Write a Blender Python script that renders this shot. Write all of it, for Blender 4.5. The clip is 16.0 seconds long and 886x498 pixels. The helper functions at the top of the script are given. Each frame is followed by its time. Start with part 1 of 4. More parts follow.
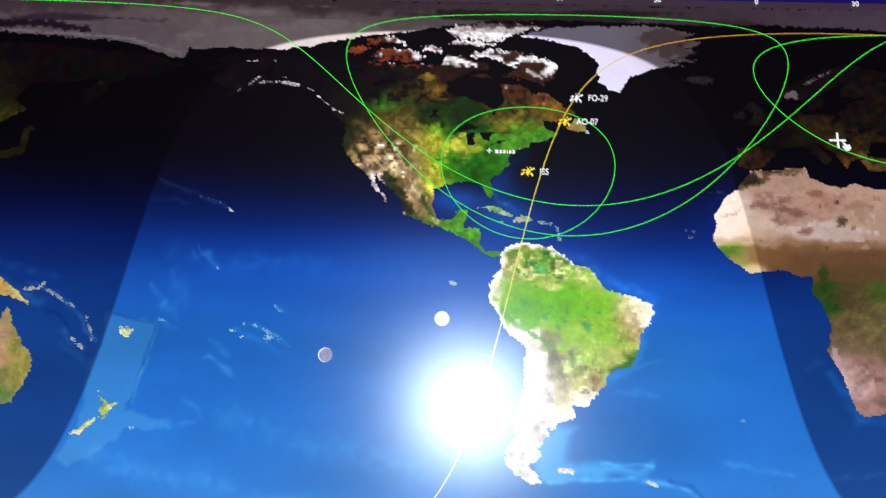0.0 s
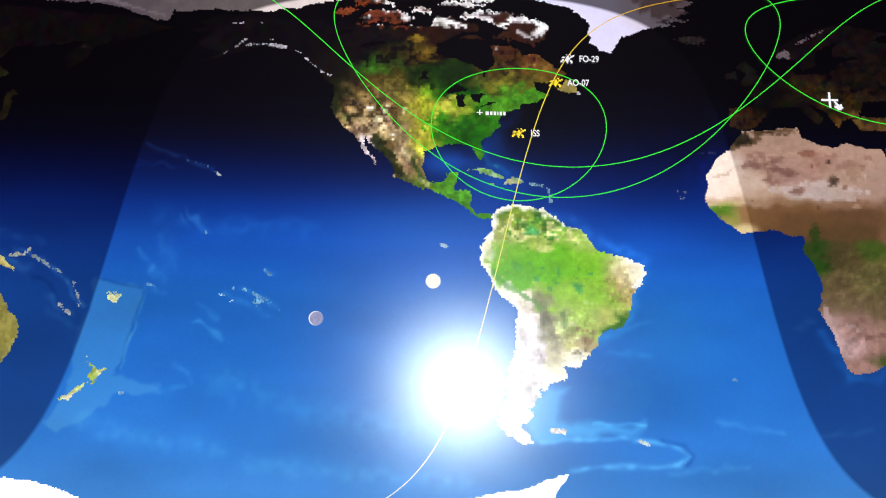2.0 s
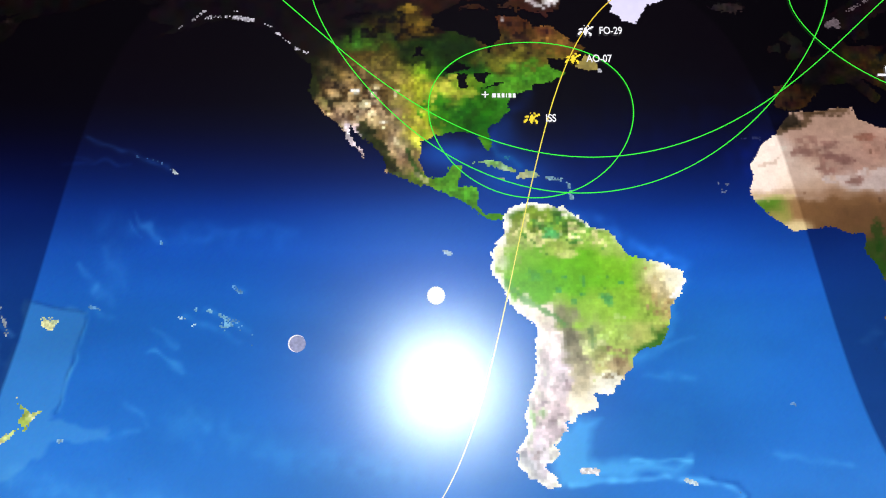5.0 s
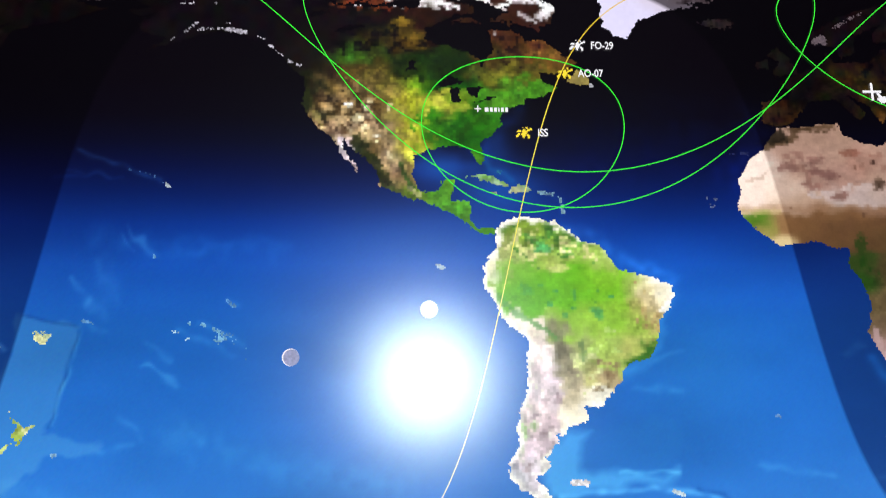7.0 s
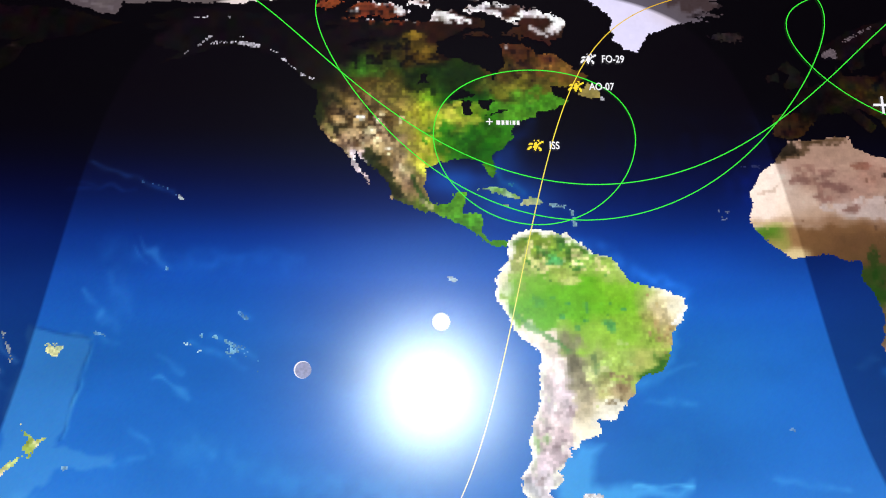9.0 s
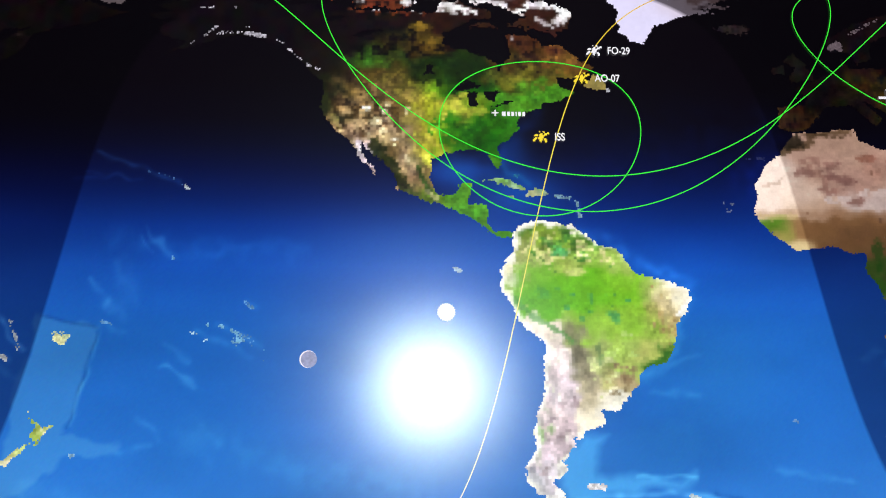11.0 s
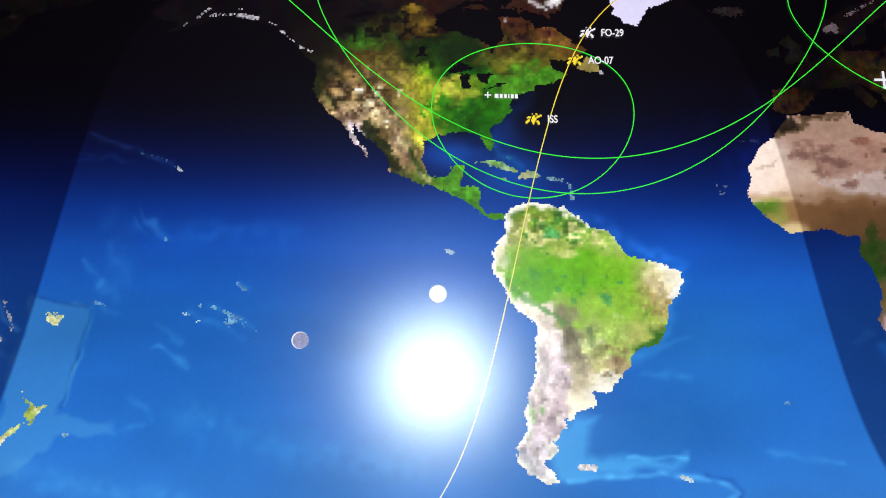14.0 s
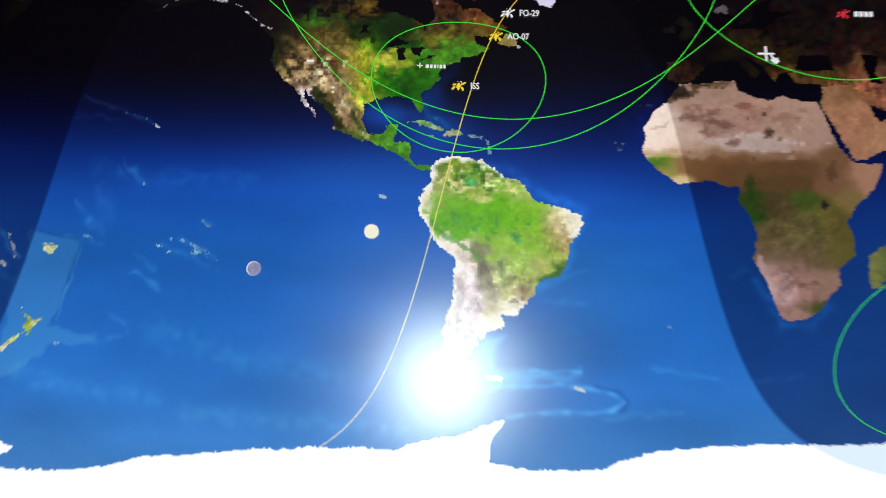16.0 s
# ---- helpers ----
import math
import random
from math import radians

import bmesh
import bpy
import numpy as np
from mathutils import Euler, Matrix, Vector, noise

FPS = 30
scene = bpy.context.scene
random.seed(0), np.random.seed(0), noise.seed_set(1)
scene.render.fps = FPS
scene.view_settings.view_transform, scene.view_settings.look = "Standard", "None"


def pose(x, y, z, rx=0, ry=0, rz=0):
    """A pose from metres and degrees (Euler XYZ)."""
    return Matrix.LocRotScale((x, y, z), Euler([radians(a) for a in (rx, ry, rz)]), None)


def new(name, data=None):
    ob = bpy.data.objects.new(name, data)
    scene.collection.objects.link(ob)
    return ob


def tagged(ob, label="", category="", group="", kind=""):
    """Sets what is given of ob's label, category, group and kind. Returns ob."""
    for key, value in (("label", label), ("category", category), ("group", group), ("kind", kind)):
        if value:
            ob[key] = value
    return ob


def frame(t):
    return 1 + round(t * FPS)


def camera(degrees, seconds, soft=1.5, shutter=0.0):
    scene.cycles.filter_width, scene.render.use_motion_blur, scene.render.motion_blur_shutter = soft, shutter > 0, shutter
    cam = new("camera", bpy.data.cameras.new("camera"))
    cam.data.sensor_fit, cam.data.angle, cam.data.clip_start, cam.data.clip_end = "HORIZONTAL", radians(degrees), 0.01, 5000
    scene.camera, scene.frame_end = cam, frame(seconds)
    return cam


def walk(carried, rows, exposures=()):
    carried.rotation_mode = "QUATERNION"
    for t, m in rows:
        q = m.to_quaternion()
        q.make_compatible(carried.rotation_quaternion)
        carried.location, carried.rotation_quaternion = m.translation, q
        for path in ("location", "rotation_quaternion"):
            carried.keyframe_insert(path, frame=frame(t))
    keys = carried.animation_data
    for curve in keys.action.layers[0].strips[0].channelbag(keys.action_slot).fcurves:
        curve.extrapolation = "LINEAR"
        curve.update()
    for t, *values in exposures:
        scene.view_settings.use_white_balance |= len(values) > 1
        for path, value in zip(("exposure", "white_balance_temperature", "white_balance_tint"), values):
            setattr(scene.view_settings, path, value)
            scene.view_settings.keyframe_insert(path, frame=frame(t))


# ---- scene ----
cam = camera(63.38, 16.0, soft=1.0, shutter=1.1)
PATH = [
    (0.0, -0.2210, -0.4883, 1.3093, 103.050, -1.756, 0.786),
    (0.5, -0.2186, -0.4849, 1.3112, 102.246, -1.247, 0.371),
    (1.0, -0.2227, -0.4872, 1.3033, 102.702, -1.353, 0.709),
    (1.5, -0.2207, -0.4821, 1.2999, 101.957, -1.382, 0.139),
    (2.0, -0.2198, -0.4815, 1.2952, 101.832, -1.198, 0.268),
    (2.5, -0.2175, -0.4802, 1.2901, 101.683, -0.871, 0.034),
    (3.0, -0.2199, -0.4800, 1.2855, 101.088, -0.596, 0.363),
    (3.5, -0.2203, -0.4801, 1.2955, 100.566, -0.224, 0.308),
    (4.0, -0.2207, -0.4607, 1.2862, 101.994, -0.156, 0.417),
    (4.2, -0.2160, -0.4370, 1.2670, 103.474, -0.389, -0.093),
    (4.5, -0.2275, -0.4138, 1.3142, 100.477, 0.521, -1.755),
    (4.7, -0.2348, -0.4067, 1.3180, 101.460, 0.410, -1.481),
    (6.8, -0.2433, -0.4127, 1.3302, 100.435, 0.359, -3.041),
    (7.0, -0.2430, -0.4129, 1.3309, 100.700, 0.489, -2.820),
    (7.5, -0.2461, -0.4149, 1.3287, 101.521, 0.277, -2.618),
    (8.0, -0.2488, -0.4126, 1.3362, 101.249, 0.483, -2.908),
    (8.5, -0.2483, -0.4124, 1.3320, 101.801, 0.490, -2.705),
    (11.0, -0.2513, -0.4130, 1.3275, 101.389, 0.137, -2.630),
    (11.5, -0.2479, -0.4121, 1.3248, 101.163, 0.066, -2.453),
    (12.0, -0.2484, -0.4108, 1.3226, 101.699, -0.059, -2.460),
    (12.5, -0.2461, -0.4123, 1.3252, 101.241, 0.054, -2.450),
    (13.0, -0.2487, -0.4130, 1.3259, 100.853, 0.027, -2.475),
    (13.5, -0.2441, -0.4120, 1.3223, 100.982, -0.026, -2.323),
    (14.0, -0.2433, -0.4127, 1.3217, 100.739, 0.004, -2.204),
    (14.5, -0.2414, -0.4126, 1.3195, 100.750, -0.176, -2.369),
    (14.7, -0.2260, -0.4190, 1.3120, 102.798, -0.293, -0.889),
    (15.0, -0.2212, -0.4239, 1.3099, 101.248, -0.389, -1.337),
    (15.2, -0.2090, -0.4260, 1.2940, 103.001, 0.682, -0.372),
    (15.5, -0.2108, -0.4474, 1.2903, 99.461, 0.188, -0.227),
    (15.7, -0.1950, -0.4540, 1.2640, 102.647, -0.390, -0.117),
    (16.0, -0.1855, -0.4765, 1.2633, 101.743, -0.832, -0.641),
]
EXPOSURE = [(0, 0.12), (1, 0.18), (2, 0.1), (3, 0.05), (4, 0.14), (4.5, 0.14), (7, 0.1), (8, 0.1), (11, 0.06), (14, 0.02), (15, -0.05), (15.5, -0.12), (16, -0.2)]
walk(cam, [(t, pose(x, y, z, rx, ry, rz)) for t, x, y, z, rx, ry, rz in PATH], EXPOSURE)

# ---- world: a closed, dim room; the only lamp is an added globe on the wall opposite the screen ----
world = bpy.data.worlds.new("night")
scene.world = world
world.use_nodes = True
world.node_tree.nodes["Background"].inputs["Color"].default_value = (0.02, 0.025, 0.04, 1)
world.node_tree.nodes["Background"].inputs["Strength"].default_value = 0.1
GLOBE_AT, GLOBE_RADIUS, GLOBE_GLOW = (-0.121, -3.94, 1.37), 0.150, 225.0
SATIN = ((0.0325, 0.2), (0.016, 0.275))   # reflectance and roughness of the panel front's two lobes

# ---- the map's scale: metres per degree of longitude and latitude on the screen ----
DEG = 0.886 / 360
LAT = DEG * 0.97
EQUATOR = 1.40                      # height of the equator line above the floor
WEST, EAST = -264.0, 96.0           # the map's left and right edges
SUN_LON, SUN_LAT = -93.8, -10.2
MID = (WEST + EAST) / 2 * DEG
NX, NY = 1024, 512
CELL = 360 / NX                    # one texel of the map picture


def place(lon, lat, lift=0.0):
    """A point of the map on the screen; lift: metres in front of the panel."""
    return Vector((lon * DEG, -lift, EQUATOR + lat * LAT))


def lin(c):
    c = np.asarray(c, float) / 255
    return np.where(c < 0.04045, c / 12.92, ((c + 0.055) / 1.055) ** 2.4)


# ---- materials ----
def nodes_of(name):
    mat = bpy.data.materials.new(name)
    mat.use_nodes = True
    nt = mat.node_tree
    nt.nodes.clear()
    out = nt.nodes.new("ShaderNodeOutputMaterial")
    bsdf = nt.nodes.new("ShaderNodeBsdfPrincipled")
    nt.links.new(bsdf.outputs[0], out.inputs[0])
    return mat, nt, bsdf


def math_node(nt, op, a, b=None):
    n = nt.nodes.new("ShaderNodeMath")
    n.operation = op
    for i, v in enumerate((a, b)):
        if v is None:
            continue
        if isinstance(v, (int, float)):
            n.inputs[i].default_value = v
        else:
            nt.links.new(v, n.inputs[i])
    return n.outputs[0]


def screen_nodes(name):
    """An emitting panel behind a satin front, which mirrors the room's lamp with a tight and a wider lobe."""
    mat = bpy.data.materials.new(name)
    mat.use_nodes = True
    nt = mat.node_tree
    nt.nodes.clear()
    out = nt.nodes.new("ShaderNodeOutputMaterial")
    light = nt.nodes.new("ShaderNodeEmission")
    total = light.outputs[0]
    for gloss, rough in SATIN:
        lobe = nt.nodes.new("ShaderNodeBsdfAnisotropic")
        lobe.distribution = "BECKMANN"
        lobe.inputs["Color"].default_value = (gloss, gloss, gloss, 1)
        lobe.inputs["Roughness"].default_value = rough
        add = nt.nodes.new("ShaderNodeAddShader")
        nt.links.new(total, add.inputs[0])
        nt.links.new(lobe.outputs[0], add.inputs[1])
        total = add.outputs[0]
    nt.links.new(total, out.inputs[0])
    return mat, nt, light


def screen_material(name, colour=None, night=None, grain=0.0, scale=900.0, strength=1.0):
    """A lit patch of the display: its picture colour, the map's own day and night shading, and the panel's satin front."""
    mat, nt, light = screen_nodes(name)
    geo = nt.nodes.new("ShaderNodeNewGeometry")
    if colour is None:
        attr = nt.nodes.new("ShaderNodeAttribute")
        attr.attribute_name = "picture"
        col = attr.outputs["Color"]
    else:
        rgb = nt.nodes.new("ShaderNodeRGB")
        rgb.outputs[0].default_value = (*lin(colour), 1)
        col = rgb.outputs[0]
    factor = None
    if night:
        sep = nt.nodes.new("ShaderNodeSeparateXYZ")
        nt.links.new(geo.outputs["Position"], sep.inputs[0])
        lon = math_node(nt, "MULTIPLY", sep.outputs["X"], radians(1) / DEG)
        lat = math_node(nt, "MULTIPLY", math_node(nt, "SUBTRACT", sep.outputs["Z"], EQUATOR), radians(1) / LAT)
        hour = math_node(nt, "COSINE", math_node(nt, "SUBTRACT", lon, radians(SUN_LON)))
        a = math_node(nt, "MULTIPLY", math_node(nt, "SINE", lat), math.sin(radians(SUN_LAT)))
        b = math_node(nt, "MULTIPLY", math_node(nt, "MULTIPLY", math_node(nt, "COSINE", lat), hour), math.cos(radians(SUN_LAT)))
        up = math_node(nt, "ADD", a, b)
        mr = nt.nodes.new("ShaderNodeMapRange")
        mr.inputs["From Min"].default_value, mr.inputs["From Max"].default_value = -0.006, 0.006
        nt.links.new(up, mr.inputs["Value"])
        shade = nt.nodes.new("ShaderNodeMix")
        shade.data_type, shade.blend_type = "RGBA", "MULTIPLY"
        shade.inputs[0].default_value = 1.0
        tone = nt.nodes.new("ShaderNodeMix")
        tone.data_type = "RGBA"
        tone.inputs[6].default_value, tone.inputs[7].default_value = (*night, 1), (1, 1, 1, 1)
        nt.links.new(mr.outputs[0], tone.inputs[0])
        nt.links.new(col, shade.inputs[6])
        nt.links.new(tone.outputs[2], shade.inputs[7])
        col = shade.outputs[2]
    if grain:
        nz = nt.nodes.new("ShaderNodeTexNoise")
        nz.inputs["Scale"].default_value, nz.inputs["Detail"].default_value = scale, 3.0
        nt.links.new(geo.outputs["Position"], nz.inputs["Vector"])
        g = math_node(nt, "ADD", math_node(nt, "MULTIPLY", nz.outputs[0], 2 * grain), 1.0 - grain)
        factor = g if factor is None else math_node(nt, "MULTIPLY", factor, g)
    if factor is not None:
        mul = nt.nodes.new("ShaderNodeVectorMath")
        mul.operation = "SCALE"
        nt.links.new(col, mul.inputs[0])
        nt.links.new(factor, mul.inputs["Scale"])
        col = mul.outputs[0]
    leak = nt.nodes.new("ShaderNodeVectorMath")    # the backlight that shows through black
    leak.operation = "ADD"
    leak.inputs[1].default_value = (0.0009, 0.0004, 0.0012)
    nt.links.new(col, leak.inputs[0])
    nt.links.new(leak.outputs[0], light.inputs["Color"])
    light.inputs["Strength"].default_value = strength
    return mat


def plain_material(name, colour, rough, metal=0.0, scale=40.0, vary=0.15, bump=0.0):
    mat, nt, bsdf = nodes_of(name)
    nz = nt.nodes.new("ShaderNodeTexNoise")
    nz.inputs["Scale"].default_value, nz.inputs["Detail"].default_value = scale, 6.0
    geo = nt.nodes.new("ShaderNodeNewGeometry")
    nt.links.new(geo.outputs["Position"], nz.inputs["Vector"])
    ramp = nt.nodes.new("ShaderNodeValToRGB")
    ramp.color_ramp.elements[0].color = (*[c * (1 - vary) for c in colour], 1)
    ramp.color_ramp.elements[1].color = (*[c * (1 + vary) for c in colour], 1)
    ramp.color_ramp.elements[0].position, ramp.color_ramp.elements[1].position = 0.3, 0.7
    nt.links.new(nz.outputs[0], ramp.inputs[0])
    nt.links.new(ramp.outputs[0], bsdf.inputs["Base Color"])
    bsdf.inputs["Roughness"].default_value, bsdf.inputs["Metallic"].default_value = rough, metal
    if bump:
        bp = nt.nodes.new("ShaderNodeBump")
        bp.inputs["Strength"].default_value, bp.inputs["Distance"].default_value = bump, 0.002
        nt.links.new(nz.outputs[0], bp.inputs["Height"])
        nt.links.new(bp.outputs[0], bsdf.inputs["Normal"])
    return mat


OCEAN = screen_material("map_ocean", night=(0.36, 0.32, 0.41), grain=0.03, scale=260.0)
LAND = screen_material("map_land", night=(0.58, 0.53, 0.52), grain=0.1)
ICE = screen_material("map_polar_ice", night=(0.155, 0.145, 0.15), grain=0.05, scale=60.0)
SOUTH_ICE = screen_material("map_antarctic_ice", night=(0.62, 0.72, 0.8), grain=0.02, strength=1.45)
GREEN = screen_material("line_green", (64, 240, 62))
DRAWN = screen_material("line_amber")
WHITE = screen_material("mark_white", (240, 238, 244))
YELLOW = screen_material("mark_yellow", (252, 222, 58))
RED = screen_material("mark_red", (226, 50, 70))
PALE_SUN = screen_material("mark_pale_yellow", (252, 251, 226))
MOON_GREY = screen_material("mark_moon_grey", (146, 148, 184), grain=0.5, scale=620.0)
STRIP = screen_material("strip_mauve", (58, 44, 58))
BAR_BLUE = screen_material("bar_blue", (22, 12, 88))
PLASTIC = plain_material("black_plastic", (0.012, 0.012, 0.013), 0.45, scale=400, bump=0.15)
PAINT = plain_material("dark_wall_paint", (0.012, 0.012, 0.014), 0.85, scale=9, vary=0.08, bump=0.2)
CEILING = plain_material("ceiling_paint", (0.03, 0.03, 0.03), 0.85, scale=12, vary=0.06, bump=0.1)
CARPET = plain_material("grey_carpet", (0.03, 0.029, 0.028), 0.95, scale=260, vary=0.35, bump=0.6)
BRASS = plain_material("brushed_metal", (0.4, 0.38, 0.34), 0.35, 1.0, scale=120)
GLOW, nt_, bsdf_ = nodes_of("lit_opal_glass")
bsdf_.inputs["Base Color"].default_value = (0.8, 0.8, 0.8, 1)
bsdf_.inputs["Emission Color"].default_value = (0.81, 1.0, 0.99, 1)
bsdf_.inputs["Emission Strength"].default_value = GLOBE_GLOW


# ---- building helpers ----
def part(name, bm, material, parent, label=""):
    me = bpy.data.meshes.new(name)
    bm.to_mesh(me)
    bm.free()
    me.materials.append(material)
    ob = new(name, me)
    ob.parent = parent
    return tagged(ob, label)


def box(lo, hi, bevel=0.0):
    bm = bmesh.new()
    bmesh.ops.create_cube(bm, size=1)
    lo, hi = Vector(lo), Vector(hi)
    for v in bm.verts:
        v.co = (lo + hi) / 2 + Vector([c * s for c, s in zip(v.co, hi - lo)])
    if bevel:
        bmesh.ops.bevel(bm, geom=bm.edges[:], offset=bevel, segments=2, affect="EDGES")
    return bm


def structure(name, bm, material, label):
    ob = part(name, bm, material, None)
    return tagged(ob, label, name.split("_")[0], kind="structure")


# ---- the room ----
structure("wall_north", box((-2.6, 0.06, 0), (2.2, 0.2, 2.5)), PAINT, "plain dark painted wall behind the wall-mounted screen")
structure("wall_south", box((-2.6, -4.3, 0), (2.2, -4.16, 2.5)), PAINT, "plain dark painted wall with the added round lamp")
structure("wall_west", box((-2.74, -4.3, 0), (-2.6, 0.2, 2.5)), PAINT, "plain dark painted side wall")
structure("wall_east", box((2.2, -4.3, 0), (2.34, 0.2, 2.5)), PAINT, "plain dark painted side wall")
structure("floor", box((-2.74, -4.3, -0.1), (2.34, 0.2, 0)), CARPET, "dark grey short-pile carpet floor")
structure("ceiling", box((-2.74, -4.3, 2.5), (2.34, 0.2, 2.6)), CEILING, "plain charcoal painted ceiling")

# Unseen source, known only by its mirrored glow; globe and arm are added.
lamp = tagged(new("glare_lamp"), "added stand-in globe lamp for the light mirrored in the screen", "lamp")
lamp.location = (GLOBE_AT[0], -4.16, GLOBE_AT[2])
bm = bmesh.new()
bmesh.ops.create_uvsphere(bm, u_segments=48, v_segments=24, radius=GLOBE_RADIUS)
for v in bm.verts:
    v.co.y += GLOBE_AT[1] + 4.16
for f in bm.faces:
    f.smooth = True
part("globe", bm, GLOW, lamp, "glowing opal glass globe")
for name, y0, y1, r in (("wall_plate", 0.0, 0.018, 0.06), ("arm", 0.016, 0.07, 0.014)):
    bm = bmesh.new()
    bmesh.ops.create_cone(bm, cap_ends=True, segments=32, radius1=r, radius2=r, depth=y1 - y0)
    bmesh.ops.rotate(bm, verts=bm.verts, matrix=Euler((radians(90), 0, 0)).to_matrix())
    bmesh.ops.translate(bm, verts=bm.verts, vec=(0, (y0 + y1) / 2, 0))
    part(name, bm, BRASS, lamp)

# ---- the television ----
tv = tagged(new("television"), "black wall-mounted television showing a lit satellite tracking world map", "television")
HALF_W, HALF_H = 0.443, 0.2495
part("housing", box((MID - HALF_W - 0.012, 0.004, EQUATOR - HALF_H - 0.016), (MID + HALF_W + 0.012, 0.045, EQUATOR + HALF_H + 0.014), 0.004), PLASTIC, tv)
part("wall_bracket", box((MID - 0.2, 0.044, EQUATOR - 0.15), (MID + 0.2, 0.06, EQUATOR + 0.15)), BRASS, tv)
bezel = bmesh.new()
x0, x1, z0, z1 = MID - HALF_W, MID + HALF_W, EQUATOR - HALF_H, EQUATOR + HALF_H
for lo, hi in (((x0 - 0.012, -0.004, z0), (x0, 0.005, z1)), ((x1, -0.004, z0), (x1 + 0.012, 0.005, z1)),
               ((x0 - 0.012, -0.004, z1), (x1 + 0.012, 0.005, z1 + 0.014)), ((x0 - 0.012, -0.004, z0 - 0.016), (x1 + 0.012, 0.005, z0))):
    piece = box(lo, hi, 0.0012)
    me_ = bpy.data.meshes.new("piece")
    piece.to_mesh(me_)
    piece.free()
    bezel.from_mesh(me_)
    bpy.data.meshes.remove(me_)
part("bezel", bezel, PLASTIC, tv, "narrow black plastic bezel")
for name, a, b in (("top_bar", 92.4, HALF_H / LAT), ("bottom_bar", -HALF_H / LAT, -90.0)):
    part(name, box((x0, 0, EQUATOR + a * LAT), (x1, 0.004, EQUATOR + b * LAT)), BAR_BLUE, tv, "dark blue bar of the tracking program")

part("axis_strip", box((x0, 0, EQUATOR + 90 * LAT), (x1, 0.004, EQUATOR + 92.4 * LAT)), STRIP, tv, "dim mauve strip with the longitude figures")


# ---- the map picture ----


def value_noise(lon, lat, size, seed):
    """Smooth noise between -1 and 1 with features of about that many degrees."""
    r = np.random.default_rng(seed).uniform(-1, 1, (128, 128))
    u, v = lon / size + 1000.3, lat / size + 1000.7
    i, j = np.floor(u).astype(int), np.floor(v).astype(int)
    fu, fv = u - i, v - j
    fu, fv = fu * fu * (3 - 2 * fu), fv * fv * (3 - 2 * fv)
    g = lambda a, b: r[a % 128, b % 128]
    return (g(i, j) * (1 - fu) + g(i + 1, j) * fu) * (1 - fv) + (g(i, j + 1) * (1 - fu) + g(i + 1, j + 1) * fu) * fv


def inside(lon, lat, ring):
    hit = np.zeros(lon.shape, bool)
    for (xa, ya), (xb, yb) in zip(ring, ring[1:] + ring[:1]):
        if ya != yb:
            hit ^= ((ya > lat) != (yb > lat)) & (lon < (xb - xa) * (lat - ya) / (yb - ya) + xa)
    return hit


def ring(text):
    """A coast as 'lon,lat lon,lat ...' in whole or half degrees."""
    return [tuple(float(v) for v in p.split(",")) for p in text.split()]


def edge_distance(lon, lat, pts):
    """Rough distance in degrees to a coast."""
    d = np.full(lon.shape, 1e9)
    for (xa, ya), (xb, yb) in zip(pts, pts[1:] + pts[:1]):
        dx, dy = xb - xa, yb - ya
        t = np.clip(((lon - xa) * dx + (lat - ya) * dy) / (dx * dx + dy * dy + 1e-9), 0, 1)
        d = np.minimum(d, np.hypot(lon - xa - t * dx, lat - ya - t * dy))
    return d


def blend(lon, lat, biomes, warp=1.0):
    """Colours of the ground cover: soft patches (lon, lat, half width, half height, colour), weighted by nearness."""
    lo = lon + warp * (2.2 * value_noise(lon, lat, 4.0, 3) + 1.0 * value_noise(lon, lat, 1.6, 4))
    la = lat + warp * (2.2 * value_noise(lon, lat, 4.0, 5) + 1.0 * value_noise(lon, lat, 1.6, 6))
    total, col = np.zeros(lon.shape), np.zeros(lon.shape + (3,))
    for x, y, rx, ry, c in biomes:
        w = np.exp(-1.6 * (((lo - x) / rx) ** 2 + ((la - y) / ry) ** 2)) + 1e-9
        total += w
        col += w[..., None] * np.array(c, float)
    return col / total[..., None]


def texel_mesh(name, lon, lat, col, material, lift, label):
    """A patch of the map, built of square texels, each with its own colour."""
    n = len(lon)
    i = np.rint((lon - WEST) / CELL - 0.5).astype(int)
    j = np.rint((lat + 90) / CELL - 0.5).astype(int)
    corners = np.stack([j * (NX + 1) + i, j * (NX + 1) + i + 1, (j + 1) * (NX + 1) + i + 1, (j + 1) * (NX + 1) + i], -1)
    used, index = np.unique(corners, return_inverse=True)
    co = np.stack([(WEST + CELL * (used % (NX + 1))) * DEG, np.full(len(used), -lift), EQUATOR + (-90 + CELL * (used // (NX + 1))) * LAT], -1)
    me = bpy.data.meshes.new(name)
    me.vertices.add(len(used))
    me.vertices.foreach_set("co", co.ravel())
    me.loops.add(4 * n)
    me.loops.foreach_set("vertex_index", index.ravel().astype(np.int32))
    me.polygons.add(n)
    me.polygons.foreach_set("loop_start", np.arange(0, 4 * n, 4, dtype=np.int32))
    own = np.concatenate([lin(np.clip(col, 0, 255)), np.ones((n, 1))], 1)
    share = np.zeros((len(used), 4))
    np.add.at(share, index.ravel(), np.repeat(own, 4, 0))
    rgba = 0.45 * np.repeat(own, 4, 0) + 0.55 * (share / share[:, 3:])[index.ravel()]
    me.attributes.new("picture", "FLOAT_COLOR", "CORNER").data.foreach_set("color", rgba.ravel())
    me.update(calc_edges=True)
    me.materials.append(material)
    ob = new(name, me)
    ob.parent = ocean
    return tagged(ob, label)


